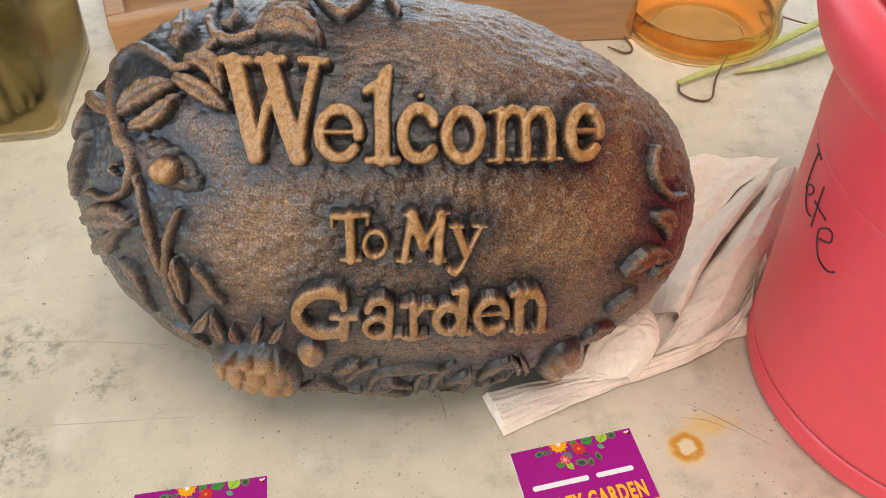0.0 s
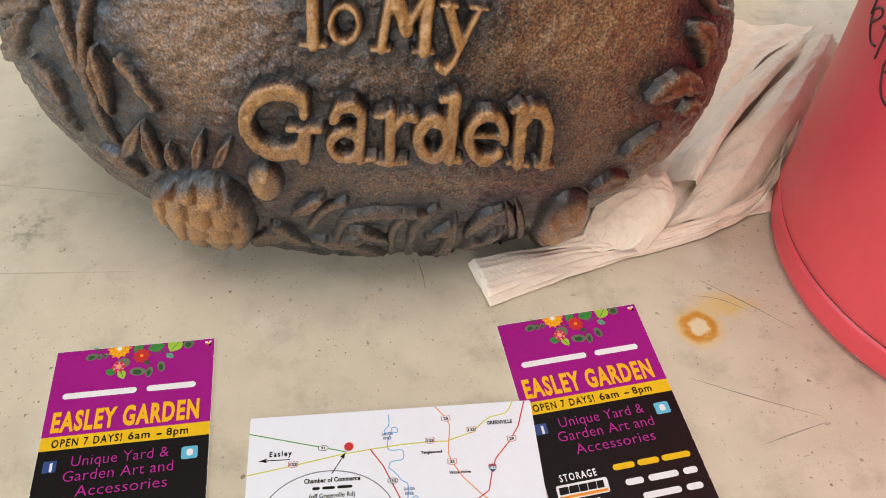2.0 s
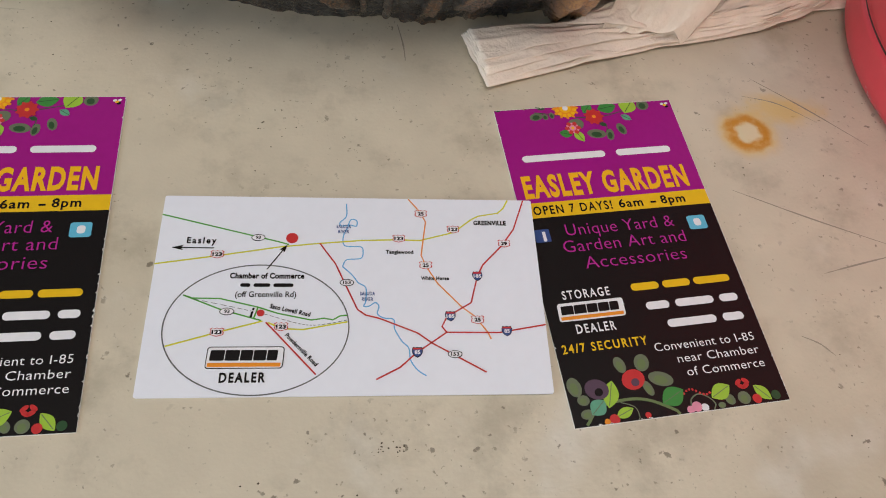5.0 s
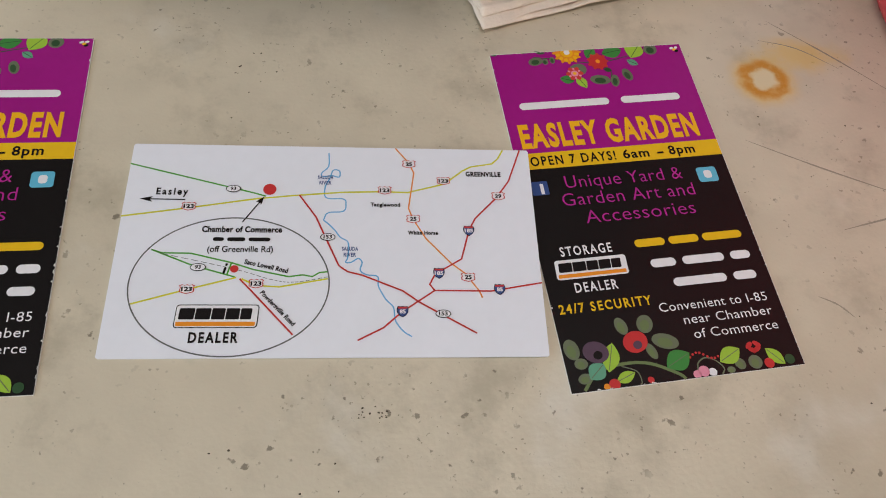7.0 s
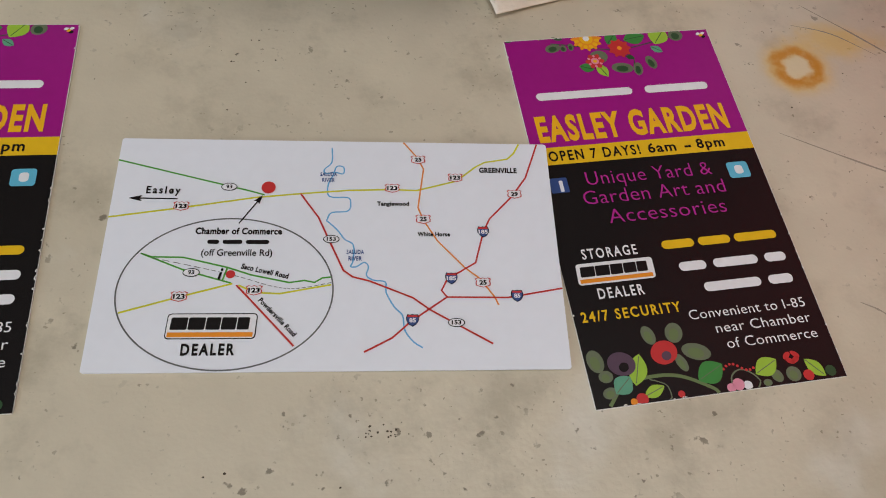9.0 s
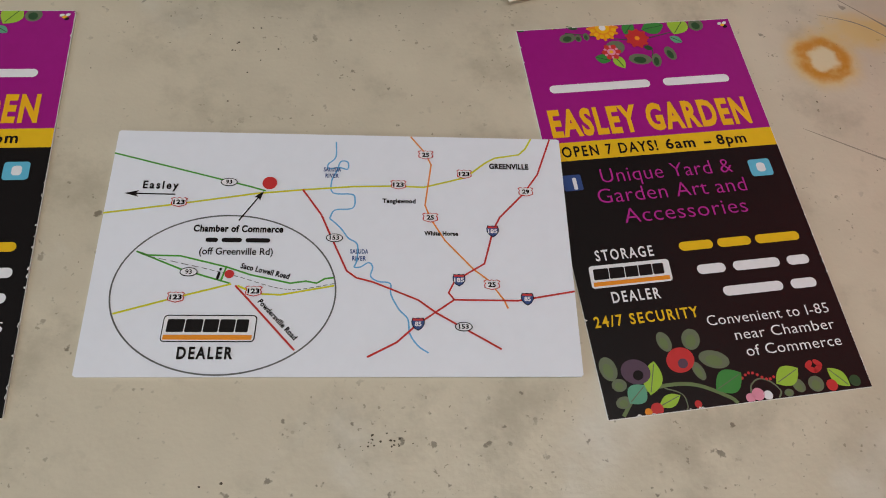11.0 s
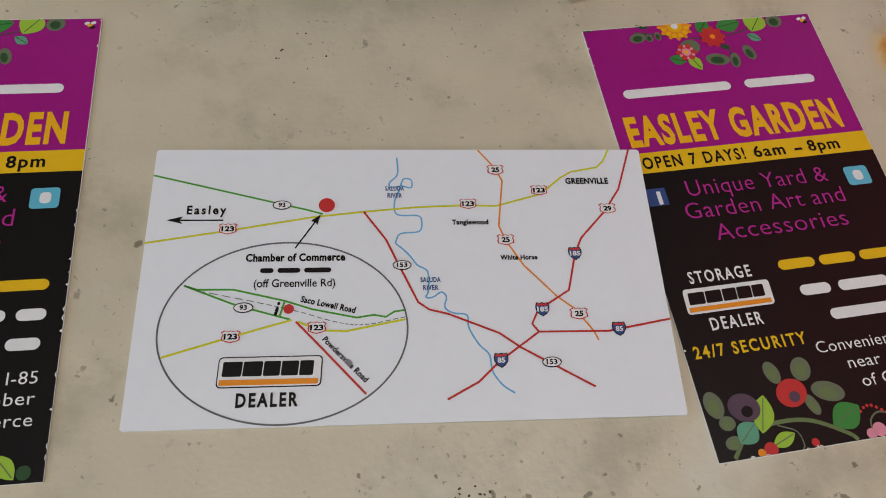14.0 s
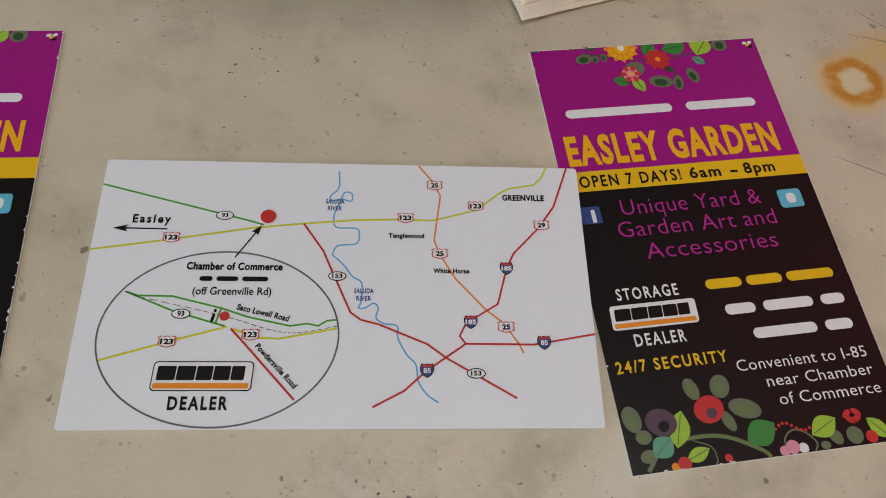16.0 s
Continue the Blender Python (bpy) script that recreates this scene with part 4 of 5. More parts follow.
def pointed_leaf(x, y, length, wide, turn, material, layer=3, vein=None):
    pts = [(length * (k / 10 - 0.5), wide * math.sin(math.pi * k / 10) ** 0.9) for k in range(11)]
    pts = pts + [(a, -b) for a, b in reversed(pts[1:-1])]
    c, s = math.cos(radians(turn)), math.sin(radians(turn))
    ob = flat("printed_leaf", [(x + a * c - b * s, min(y + a * s + b * c, 88.75)) for a, b in pts], layer, material, flyer)
    if vein is not None:
        ribbon("vein", [(x - 0.42 * length * c, y - 0.42 * length * s), (x + 0.42 * length * c, min(y + 0.42 * length * s, 88.7))], 0.18, layer + 1, vein, ob)


def blossom(x, y, r, petals, outer, middle, heart, layer=5):
    pts = [(x + r * (0.86 + 0.14 * math.cos(petals * a)) * math.cos(a), max(min(y + r * (0.86 + 0.14 * math.cos(petals * a)) * math.sin(a), 88.75), 0.15)) for a in (2 * math.pi * k / 72 for k in range(72))]
    ob = flat("blossom", pts, layer, outer, flyer)
    for k in range(petals):
        a = 2 * math.pi * (k + 0.5) / petals
        px, py = x + 0.66 * r * math.cos(a), y + 0.66 * r * math.sin(a)
        if 0.5 < py < 88.2:
            flat("petal", ellipse(px, py, r * 0.17, r * 0.13, math.degrees(a), 10), layer + 1, middle, ob)
    if 0.5 < y < 88.6:
        flat("heart", [(a, min(b, 88.72)) for a, b in ellipse(x, y, r * 0.42, r * 0.42)], layer + 2, middle, ob)
        flat("heart", [(a, min(b, 88.72)) for a, b in ellipse(x, y, r * 0.2, r * 0.2)], layer + 3, heart, ob)


# spray of flowers along the top edge
UP = 1.1
ribbon("twig", round_line([(11, 87.3), (16, 86.3), (22, 84.9), (28, 84.3), (36, 85.9), (43, 87.7)]), 0.25, 2, DARKGREEN, flyer)
ribbon("twig", round_line([(28, 84.3), (30, 81.1), (29.5, 79.1)]), 0.22, 2, DARKGREEN, flyer)
for x, y, rx, ry, turn in ((11.3, 84.7, 1.9, 1.25, 15), (13.8, 84.5, 0.8, 1.0, 0), (15.7, 84.8, 0.7, 1.1, 0), (26.6, 77.6, 2.6, 1.5, -8), (30.3, 77.0, 1.1, 1.9, -10), (34.0, 78.7, 1.2, 2.0, 15), (42.3, 86.4, 1.8, 1.7, 30)):
    sprig_leaf(x, y + UP, rx, ry, turn, SAGE, DARKGREEN)
for x, y, ln, wd, turn, mt in ((36.4, 82.5, 3.2, 1.0, -35, TEAL), (29.3, 80.6, 2.2, 0.7, -20, DARKGREEN), (12.9, 87.7, 3.0, 0.7, -20, DARKGREEN), (21.6, 77.3, 4.4, 1.3, -65, LIME), (18.1, 78.3, 3.6, 1.3, -20, GREEN), (26.0, 86.6, 4.2, 1.5, 55, GREEN), (31.8, 86.4, 5.6, 2.0, 10, GREEN), (37.9, 86.6, 6.0, 2.5, 60, LIME), (1.2, 87.9, 2.0, 0.7, 30, DARKGREEN), (8.7, 88.0, 1.4, 0.5, 60, YELLOW)):
    pointed_leaf(x, y + UP, ln, wd, turn, mt, 4, DARKGREEN)
blossom(19.95, 87.0 + UP, 3.9, 12, ORANGE, GOLD, WHITE, 6)
blossom(27.35, 83.46 + UP, 2.9, 9, RED, RED, ORANGE, 6)
flat("printed_leaf", ellipse(21.6, 81.2 + UP, 2.3, 1.9, 20), 5, SAGE, flyer)
blossom(20.43, 80.02 + UP, 2.3, 6, RED, PINK, GOLD, 7)
for a, b, mt in ((48.7, 86.5, GOLD), (48.1, 87.0, WHITE), (49.3, 87.1, WHITE), (49.2, 86.0, BLACK)):
    flat("fleck", ellipse(a, b + 0.5, 0.55, 0.38, 20, 10), 5, mt, flyer)
# garland along the bottom
ribbon("branch", round_line([(2.93, 0.4), (6.55, 3.99), (12.37, 4.97), (17.79, 4.35), (23.11, 1.52), (24.4, 0.2)]), 0.7, 2, OLIVE, flyer)
ribbon("branch", round_line([(11.67, 4.5), (14.6, 3.06), (15.04, 0.82), (14.6, 0.2)]), 0.22, 2, SAGE, flyer)
ribbon("branch", round_line([(32.4, 0.2), (33.08, 1.48), (31.72, 3.32), (29.7, 4.11), (27.94, 3.19), (27.38, 1.58)]), 0.3, 2, SAGE, flyer)
for x, y, rx, ry, turn in ((2.2, 9.2, 1.6, 2.3, 10), (3.5, 6.0, 1.4, 1.2, 0), (13.9, 13.1, 1.3, 2.0, 15), (19.1, 13.0, 1.75, 2.1, -20), (22.4, 8.7, 2.9, 1.7, -18), (18.9, 6.9, 1.0, 1.9, 20), (3.6, 2.8, 1.5, 1.1, 10), (40.2, 1.9, 1.5, 1.5, 0), (36.8, 2.0, 1.1, 1.4, 30), (34.5, 0.9, 0.9, 0.7, 0)):
    sprig_leaf(x, y, rx, ry, turn, SAGE, OLIVE)
for x, y, ln, wd, turn, mt in ((23.9, 4.3, 6.2, 2.3, 25, GREEN), (9.9, 6.6, 6.5, 1.9, 70, LIME), (6.4, 4.0, 4.6, 1.9, 40, TEAL), (35.2, 4.0, 5.6, 1.9, 25, LIME), (44.9, 2.6, 5.0, 1.4, -50, LIME), (12.0, 2.1, 4.6, 1.2, 20, LIME)):
    pointed_leaf(x, y, ln, wd, turn, mt, 4, SAGE)
for x, y, mt, turn in ((7.1, 8.1, PLUM, -15), (16.0, 9.3, RED, 20)):
    flat("round_figure", ellipse(x, y, 2.75, 2.35, turn), 6, mt, flyer, "plain rounded figure")
    flat("figure_wing", ellipse(x + 0.3, y - 0.7, 1.0, 0.9, 30), 7, PLUM if mt is RED else BLACK, flyer)
for k in range(9):
    flat("red_speck", ellipse(26.6 + 0.75 * k, 4.6 + 0.8 * math.sin(k * 0.7), 0.3, 0.3, 0, 8), 3, RED, flyer)
for dx, dy, turn in ((-0.9, 0.5, 40), (0.9, 0.6, -40), (-0.5, -0.6, -30), (0.6, -0.5, 30)):
    flat("red_petal", ellipse(40.9 + dx, 5.1 + dy, 1.0, 0.55, turn, 12), 6, RED, flyer)
for x, y, r, mt in ((27.0, 0.8, 0.9, PINK), (28.6, 1.3, 1.2, PINK), (30.4, 0.9, 0.9, WHITE), (9.3, 0.9, 1.2, RED), (7.6, 0.6, 0.7, ORANGE), (43.1, 1.3, 1.1, RED), (17.0, 0.9, 0.7, RED), (47.8, 1.6, 1.1, DARKGREEN)):
    flat("small_bloom", [(a, max(b, 0.14)) for a, b in ellipse(x, y, r, r, 0, 14)], 6, mt, flyer)
# lettering
bars(4.3, 70.3, 41.2, 3.4, (7.4, 5), 0, 4, WHITE, flyer, 1.0)
words("EASLEY GARDEN", 2.5, 59.5, 44.6, 7.1, 0, 4, GOLD, flyer, 0.042, spacing=1.16)
words("OPEN 7 DAYS!", 3.58, 54.55, 20.75, 2.6, 0, 4, BLACK, flyer, 0.02, spacing=1.25)
words("6am", 26.19, 54.65, 6.45, 2.5, 0, 4, BLACK, flyer, 0.02, spacing=1.15)
words("-", 34.70, 54.6, 1.56, 2.8, 0, 4, BLACK, flyer, 0.02)
words("8pm", 37.62, 54.75, 6.58, 2.5, 0, 4, BLACK, flyer, 0.02, spacing=1.15)
words("Unique Yard &", 10.39, 47.9, 28.47, 3.25, 0, 4, MAGENTA, flyer, -0.006, spacing=1.05)
words("Garden Art and", 8.67, 43.2, 31.85, 3.25, 0, 4, MAGENTA, flyer, -0.006, spacing=1.05)
words("Accessories", 12.92, 38.3, 26.19, 3.25, 0, 4, MAGENTA, flyer, -0.006, spacing=1.05)
square = flat("blue_square", rounded(2.3, 46.6, 6.2, 50.3, 0.3), 4, BLUE, flyer, "blue square badge with a white mark")
flat("white_mark", rounded(4.3, 46.8, 5.1, 49.6, 0.2), 5, WHITE, square)
square = flat("light_blue_square", rounded(42.6, 46.3, 47.5, 50.4, 0.7), 4, SKYBLUE, flyer, "light blue square badge with a white mark")
flat("white_mark", rounded(44.2, 47.3, 46.1, 49.5, 0.7), 5, WHITE, square)
words("STORAGE", 5.04, 30.6, 11.76, 2.3, 0, 4, WHITE, flyer, 0.02, spacing=1.3)
hauler_logo(2.93, 25.0, 16.2, 4.7, 4, flyer, False)
words("DEALER", 6.25, 21.7, 9.59, 2.3, 0, 4, WHITE, flyer, 0.02, spacing=1.3)
words("24/7 SECURITY", 1.69, 17.15, 20.48, 2.2, 0, 4, YELLOW, flyer, 0.025, spacing=1.3)
bars(22.27, 30.4, 25.50, 3.2, (3, 3, 4), 0, 4, YELLOW, flyer, 0.4)
bars(24.51, 25.1, 23.44, 3.3, (3, 5, 2.4), 0, 4, WHITE, flyer, 0.8)
bars(28.34, 20.1, 19.31, 3.3, (6, 2.6), 0, 4, WHITE, flyer, 0.8)
words("Convenient to I-85", 23.30, 15.2, 24.69, 2.0, 0, 4, WHITE, flyer, -0.002, spacing=1.05)
words("near Chamber", 27.83, 11.9, 20.13, 2.0, 0, 4, WHITE, flyer, -0.002, spacing=1.05)
words("of Commerce", 29.02, 8.55, 19.03, 2.0, 0, 4, WHITE, flyer, -0.002, spacing=1.05)
# worn, chipped edges
random.seed(5)
for k in range(30):
    side, at, w, d = random.choice("lrrbt"), random.random(), random.uniform(0.15, 0.6), random.uniform(0.12, 0.34)
    if side in "lr":
        x, y, s = (e, at * 88 + 0.4, 1) if side == "l" else (50.8 - e, at * 88 + 0.4, -1)
        pts = [(x - s * 0.05, y - w), (x + s * d, y - w * 0.3), (x + s * d * 0.6, y + w * 0.5), (x - s * 0.05, y + w)]
    else:
        x, y, s = (at * 50 + 0.4, e, 1) if side == "b" else (at * 50 + 0.4, 88.9 - e, -1)
        pts = [(x - w, y - s * 0.05), (x - w * 0.3, y + s * d), (x + w * 0.5, y + s * d * 0.6), (x + w, y - s * 0.05)]
    flat("chipped_edge", pts, 12, EDGE, flyer)
copy_thing(flyer, pose(-0.1049, -0.0096, 0.00002, 0, 0, 2.7))

# ---- the red pot ----
POT_AT = (0.2200, 0.0977)


def pot_radius(z):
    return 0.0735 + 0.0515 * z


pot = thing("flower_pot", pose(POT_AT[0], POT_AT[1], 0), "red plastic flower pot with a flared rim and black scrawl", "flower pot")
SEAM = 0.0150
prof = [(0.001, 0.002), (0.066, 0.002), (0.070, 0.0), (0.0722, 0.0008), (0.0734, 0.0026)]
prof += [(pot_radius(z) + 0.0004, z) for z in (0.0045, 0.007, 0.010, 0.0125, SEAM - 0.0008)]
prof += [(pot_radius(SEAM) - 0.0008, SEAM - 0.0004), (pot_radius(SEAM) - 0.0008, SEAM), (pot_radius(SEAM), SEAM + 0.0005)]
prof += [(pot_radius(z), z) for z in np.linspace(0.018, 0.114, 12)]
rim = [(0.0798, 0.1165), (0.0800, 0.126), (0.0803, 0.135), (0.0806, 0.1425), (0.0812, 0.1452), (0.0826, 0.1460), (0.0858, 0.1478), (0.0892, 0.1508), (0.0920, 0.1550), (0.0940, 0.160), (0.0950, 0.165)]
rim += [(0.0880 + 0.0070 * math.cos(radians(a)), 0.166 + 0.0080 * math.sin(radians(a))) for a in range(10, 181, 17)]
part("body", lathe("body", prof + [(0.0795, 0.1165), (0.0770, 0.116), (0.070, 0.010), (0.001, 0.010)], POT, 128), pot)
R_ = pot_radius(SEAM)
part("seam", lathe("seam", [(R_ - 0.0014, SEAM - 0.0005), (R_ - 0.0003, SEAM - 0.0004), (R_ - 0.0003, SEAM + 0.0001), (R_ - 0.0014, SEAM + 0.0002)], SOIL, 128), pot, "thin dark line in the seam round the foot")
part("rim", lathe("rim", rim + [(0.0815, 0.150), (0.0785, 0.130), (0.0772, 0.117)], POT, 128), pot, "thick flared rim")
# scuffed, whitened foot
random.seed(17)
for k in range(150):
    a0, zc = random.uniform(150, 290), abs(random.gauss(0, 0.0011)) + 0.0009
    w, h_ = random.uniform(0.1, 0.7), random.uniform(0.0001, 0.00035)
    ring_ = []
    for i in range(6):
        a, z = radians(a0 + w * math.cos(i * 1.047) * random.uniform(0.6, 1.2)), zc + h_ * math.sin(i * 1.047)
        r = np.interp(z, (0.0, 0.0008, 0.0026, 0.0045), (0.0700, 0.0722, 0.0734, pot_radius(0.0045) + 0.0004)) + 0.00008
        ring_.append((r * math.cos(a), r * math.sin(a), z))
    part("scuff", mesh("scuff", ring_, [range(6)], SCUFF), pot, "pale scuff on the foot")
soil_pts = [(0.0005, 0.135)] + [(r, 0.135 + 0.003 * math.sin(r * 300)) for r in np.linspace(0.01, 0.0792, 12)]
part("soil", lathe("soil", soil_pts, SOIL, 48), pot, "dry brown potting soil")
random.seed(11)
for k in range(60):
    a, r = random.uniform(0, 6.28), random.uniform(0.01, 0.07)
    p = Vector((r * math.cos(a), r * math.sin(a), 0.138))
    q = p + Vector((random.uniform(-0.03, 0.03), random.uniform(-0.03, 0.03), random.uniform(0.0, 0.02)))
    if math.hypot(q.x, q.y) < 0.076:
        part("dry_root", tube("dry_root", [p, (p + q) / 2 + Vector((0, 0, 0.006)), q], 0.0008, ROOT, 6), pot, "dry brown root")


def scrawl(pts):
    line = smooth_line(pts, 5)
    out = []
    for a, z in line:
        r = pot_radius(z / 1000) + 0.0001
        out.append((r * math.cos(radians(a)), r * math.sin(radians(a)), z / 1000))
    part("marker_stroke", tube("marker_stroke", out, 0.00040, MARKER, 6), pot, "black hand-drawn marker stroke")


scrawl([(161.9, 113.5), (165.1, 113.5), (167.7, 113.2)])
scrawl([(164.8, 113.1), (164.3, 106.0), (164.8, 97.3)])
scrawl([(167.0, 96.3), (169.7, 100.8), (168.5, 102.2), (165.5, 99.2), (167.2, 95.2), (170.2, 92.9), (172.7, 93.7)])
scrawl([(173.6, 108.5), (174.0, 101.5), (174.6, 91.4)])
scrawl([(172.0, 100.0), (175.8, 100.1), (179.1, 100.4)])
scrawl([(179.4, 91.8), (183.3, 95.3), (183.2, 98.9), (181.0, 98.8), (178.2, 94.4), (179.6, 89.5), (182.4, 85.8), (186.3, 85.8), (188.5, 88.4)])

# ---- the crumpled napkin ----
napkin = thing("paper_napkin", pose(0.12, 0.15, 0), "crumpled off-white paper napkin tucked between the stone and the pot", "napkin")


def sheet(name, at, nu, nv, thick=0.00035):
    """A thin sheet over u, v in 0..1 from at(u, v), given a back side."""
    top = [Vector(at(i / nu, j / nv)) for i in range(nu + 1) for j in range(nv + 1)]
    w = nv + 1
    faces = [(i * w + j, (i + 1) * w + j, (i + 1) * w + j + 1, i * w + j + 1) for i in range(nu) for j in range(nv)]
    n = len(top)
    verts = top + [p - Vector((0, 0, thick)) for p in top]
    faces += [tuple(n + k for k in reversed(f)) for f in faces]
    rim_ = [j for j in range(w)] + [i * w + nv for i in range(1, nu + 1)] + [nu * w + j for j in range(nv - 1, -1, -1)] + [i * w for i in range(nu - 1, 0, -1)]
    faces += [(rim_[k], rim_[(k + 1) % len(rim_)], n + rim_[(k + 1) % len(rim_)], n + rim_[k]) for k in range(len(rim_))]
    off = Vector((0.12, 0.15, 0))
    return mesh(name, [p - off for p in verts], faces, NAPKIN, True)


def ridged(x, y, z):
    """Sharp little creases of crushed paper."""
    return 1 - 2 * abs(noise.noise(Vector((x, y, z))))


# heights across the heap, from the stone to the pot, measured from the deep pleat
PLEAT_AT = (-0.75, -0.45, -0.25, -0.07, -0.02, 0.0, 0.05, 0.11, 0.18, 0.25, 0.32, 0.38, 0.46, 0.60)
PLEAT_UP = (4.0, 6.0, 4.0, 6.0, 5.0, 4.0, 5.0, 6.0, 6.5, 6.0, 5.0, 4.0, 3.0, 5.0)


def heap(u, v):
    """The loose heap: u runs away from the viewer, v from the stone to the pot."""
    a, b, c, d = Vector((0.060, 0.105, 0)), Vector((0.157, 0.128, 0)), Vector((0.217, 0.222, 0)), Vector((0.150, 0.240, 0))
    p = a.lerp(b, v).lerp(d.lerp(c, v), u)
    p += Vector((0.010, -0.002, 0)) * (math.sin(math.pi * u) * v)
    w = v - (0.48 + 0.20 * u) + 0.035 * noise.noise(Vector((u * 3.1, v * 1.5, 4.0)))
    tall = 0.55 + 0.45 * min(1.0, u * 2.2) - 0.45 * max(0.0, (u - 0.75) / 0.25) ** 2
    z = 0.001 * float(np.interp(w, PLEAT_AT, PLEAT_UP)) * tall
    z += 0.0010 * ridged(u * 3.0 + v, v * 3.4 - u * 1.5, 1.0) + 0.0009 * ridged(u * 8.0, v * 6.0 - u * 4, 2.0) + 0.0005 * ridged(u * 17, v * 15, 5.0)
    z = max(z, 0.0012) * min(1.0, 0.25 + 5 * min(u + 0.02, 1.0 - u + 0.03))
    p += Vector((0.003 * noise.noise(Vector((u * 5, v * 5, 8))), 0.004 * noise.noise(Vector((u * 4, v * 6, 9))) + 0.004 * ridged(v * 2.5, 3.0, 0.5) * u ** 6, max(z, 0.0012)))
    return p


part("crumpled_fold", sheet("crumpled_fold", heap, 170, 210), napkin, "loosely crumpled folds")


def along(line, u):
    n = len(line) - 1
    k = min(int(u * n), n - 1)
    return Vector(line[k]).lerp(Vector(line[k + 1]), u * n - k)


def pleat(name, low, high, crest, across, seed, label, sway=0.002):
    """One fold between two lines; crest: heights along it, across: (place, share) of the height."""
    low, high = ([tuple(q) for q in smooth_line(side, 8)] for side in (low, high))

    def at(u, v):
        a, b = along(low, u), along(high, u)
        p = a.lerp(b, v)
        z = float(np.interp(u, np.linspace(0, 1, len(crest)), crest)) * float(np.interp(v, [q[0] for q in across], [q[1] for q in across]))
        z += 0.0012 * ridged(u * 4.5 + seed, v * 1.6 + u * 2, seed) + 0.0007 * ridged(u * 9, v * 3.5 - u * 3, seed + 3) + 0.0003 * ridged(u * 22, v * 9, seed + 6)
        side = sway * noise.noise(Vector((u * 4, seed, v)))
        return (p.x + side, p.y - side + 0.003 * ridged(v * 2.3, seed, 0.4) * u ** 8, max(z, 0.0015))

    part(name, sheet(name, at, 110, 44), napkin, label)


pleat("back_fold", [(0.112, 0.165, 0), (0.128, 0.205, 0), (0.152, 0.243, 0)], [(0.140, 0.166, 0), (0.168, 0.200, 0), (0.212, 0.236, 0)], (0.008, 0.014, 0.009), ((0, 0.5), (0.30, 1.0), (0.52, 0.40), (0.60, 0.42), (0.78, 0.95), (0.9, 0.8), (1, 0.9)), 1.0, "broad back fold")
pleat("narrow_fold", [(0.112, 0.140, 0), (0.134, 0.172, 0), (0.192, 0.226, 0)], [(0.121, 0.132, 0), (0.149, 0.166, 0), (0.199, 0.218, 0)], (0.012, 0.021, 0.013), ((0, 0.25), (0.3, 0.62), (0.78, 1.0), (0.92, 1.0), (1, 0.8)), 2.0, "narrow upright fold")
pleat("rolled_fold", [(0.106, 0.117, 0), (0.148, 0.163, 0), (0.198, 0.214, 0)], [(0.140, 0.124, 0), (0.176, 0.163, 0), (0.221, 0.221, 0)], (0.005, 0.021, 0.017), ((0, 0.62), (0.10, 0.78), (0.30, 1.0), (0.55, 0.95), (0.75, 0.6), (0.9, 0.22), (1, 0.1)), 3.0, "thick rolled fold")
pleat("hollow_fold", [(0.118, 0.1125, 0), (0.142, 0.128, 0), (0.166, 0.154, 0)], [(0.148, 0.1255, 0), (0.158, 0.140, 0), (0.170, 0.158, 0)], (0.006, 0.009, 0.016), ((0, 0.6), (0.4, 0.35), (0.75, 0.5), (1, 1.1)), 4.0, "hollow fold beside the pot", 0.001)


def flap(u, v):
    """A fold standing up and curling over, against the stone."""
    a, b, c, d = Vector((0.070, 0.1075, 0.003)), Vector((0.095, 0.1068, 0.0055)), Vector((0.106, 0.126, 0.024)), Vector((0.084, 0.130, 0.026))
    p = a.lerp(b, v).lerp(d.lerp(c, v), u)
    bulge = math.sin(math.pi * u) * v * v
    curl = max(0.0, v - 0.82) / 0.18
    return p + Vector((0.005 * bulge, -0.002 * bulge, 0.004 * math.sin(math.pi * u) * (0.4 + v) - 0.004 * curl * curl + 0.0016 * ridged(u * 3.2, v * 3.6, 6.0) + 0.0005 * ridged(u * 9, v * 8, 3.0)))


part("flap", sheet("flap", flap, 60, 60), napkin, "turned-up curling fold")


def small_flap(u, v):
    """A pointed corner lying on the folded edge."""
    a, b, tip = Vector((0.060, 0.1085, 0.006)), Vector((0.086, 0.1075, 0.006)), Vector((0.079, 0.1175, 0.011))
    return a.lerp(b, v).lerp(tip, u * 0.98) + Vector((0, 0, 0.0015 * math.sin(math.pi * v) + 0.0005 * ridged(u * 4, v * 4, 2.5)))


part("corner", sheet("corner", small_flap, 24, 30), napkin, "pointed turned-over corner")

EDGE_X = (0.0, 0.10, 0.21, 0.38, 0.52, 0.66, 0.78, 0.87, 0.94, 1.0)
LOW_EDGE = ((0.037, 0.0875), (0.051, 0.0932), (0.065, 0.098), (0.088, 0.1055), (0.105, 0.1095), (0.122, 0.1145), (0.137, 0.1207), (0.148, 0.1275), (0.156, 0.1365), (0.163, 0.148))
HIGH_EDGE = ((0.031, 0.107), (0.046, 0.109), (0.063, 0.1115), (0.087, 0.1135), (0.104, 0.1155), (0.122, 0.1200), (0.138, 0.1262), (0.150, 0.1335), (0.158, 0.143), (0.166, 0.155))


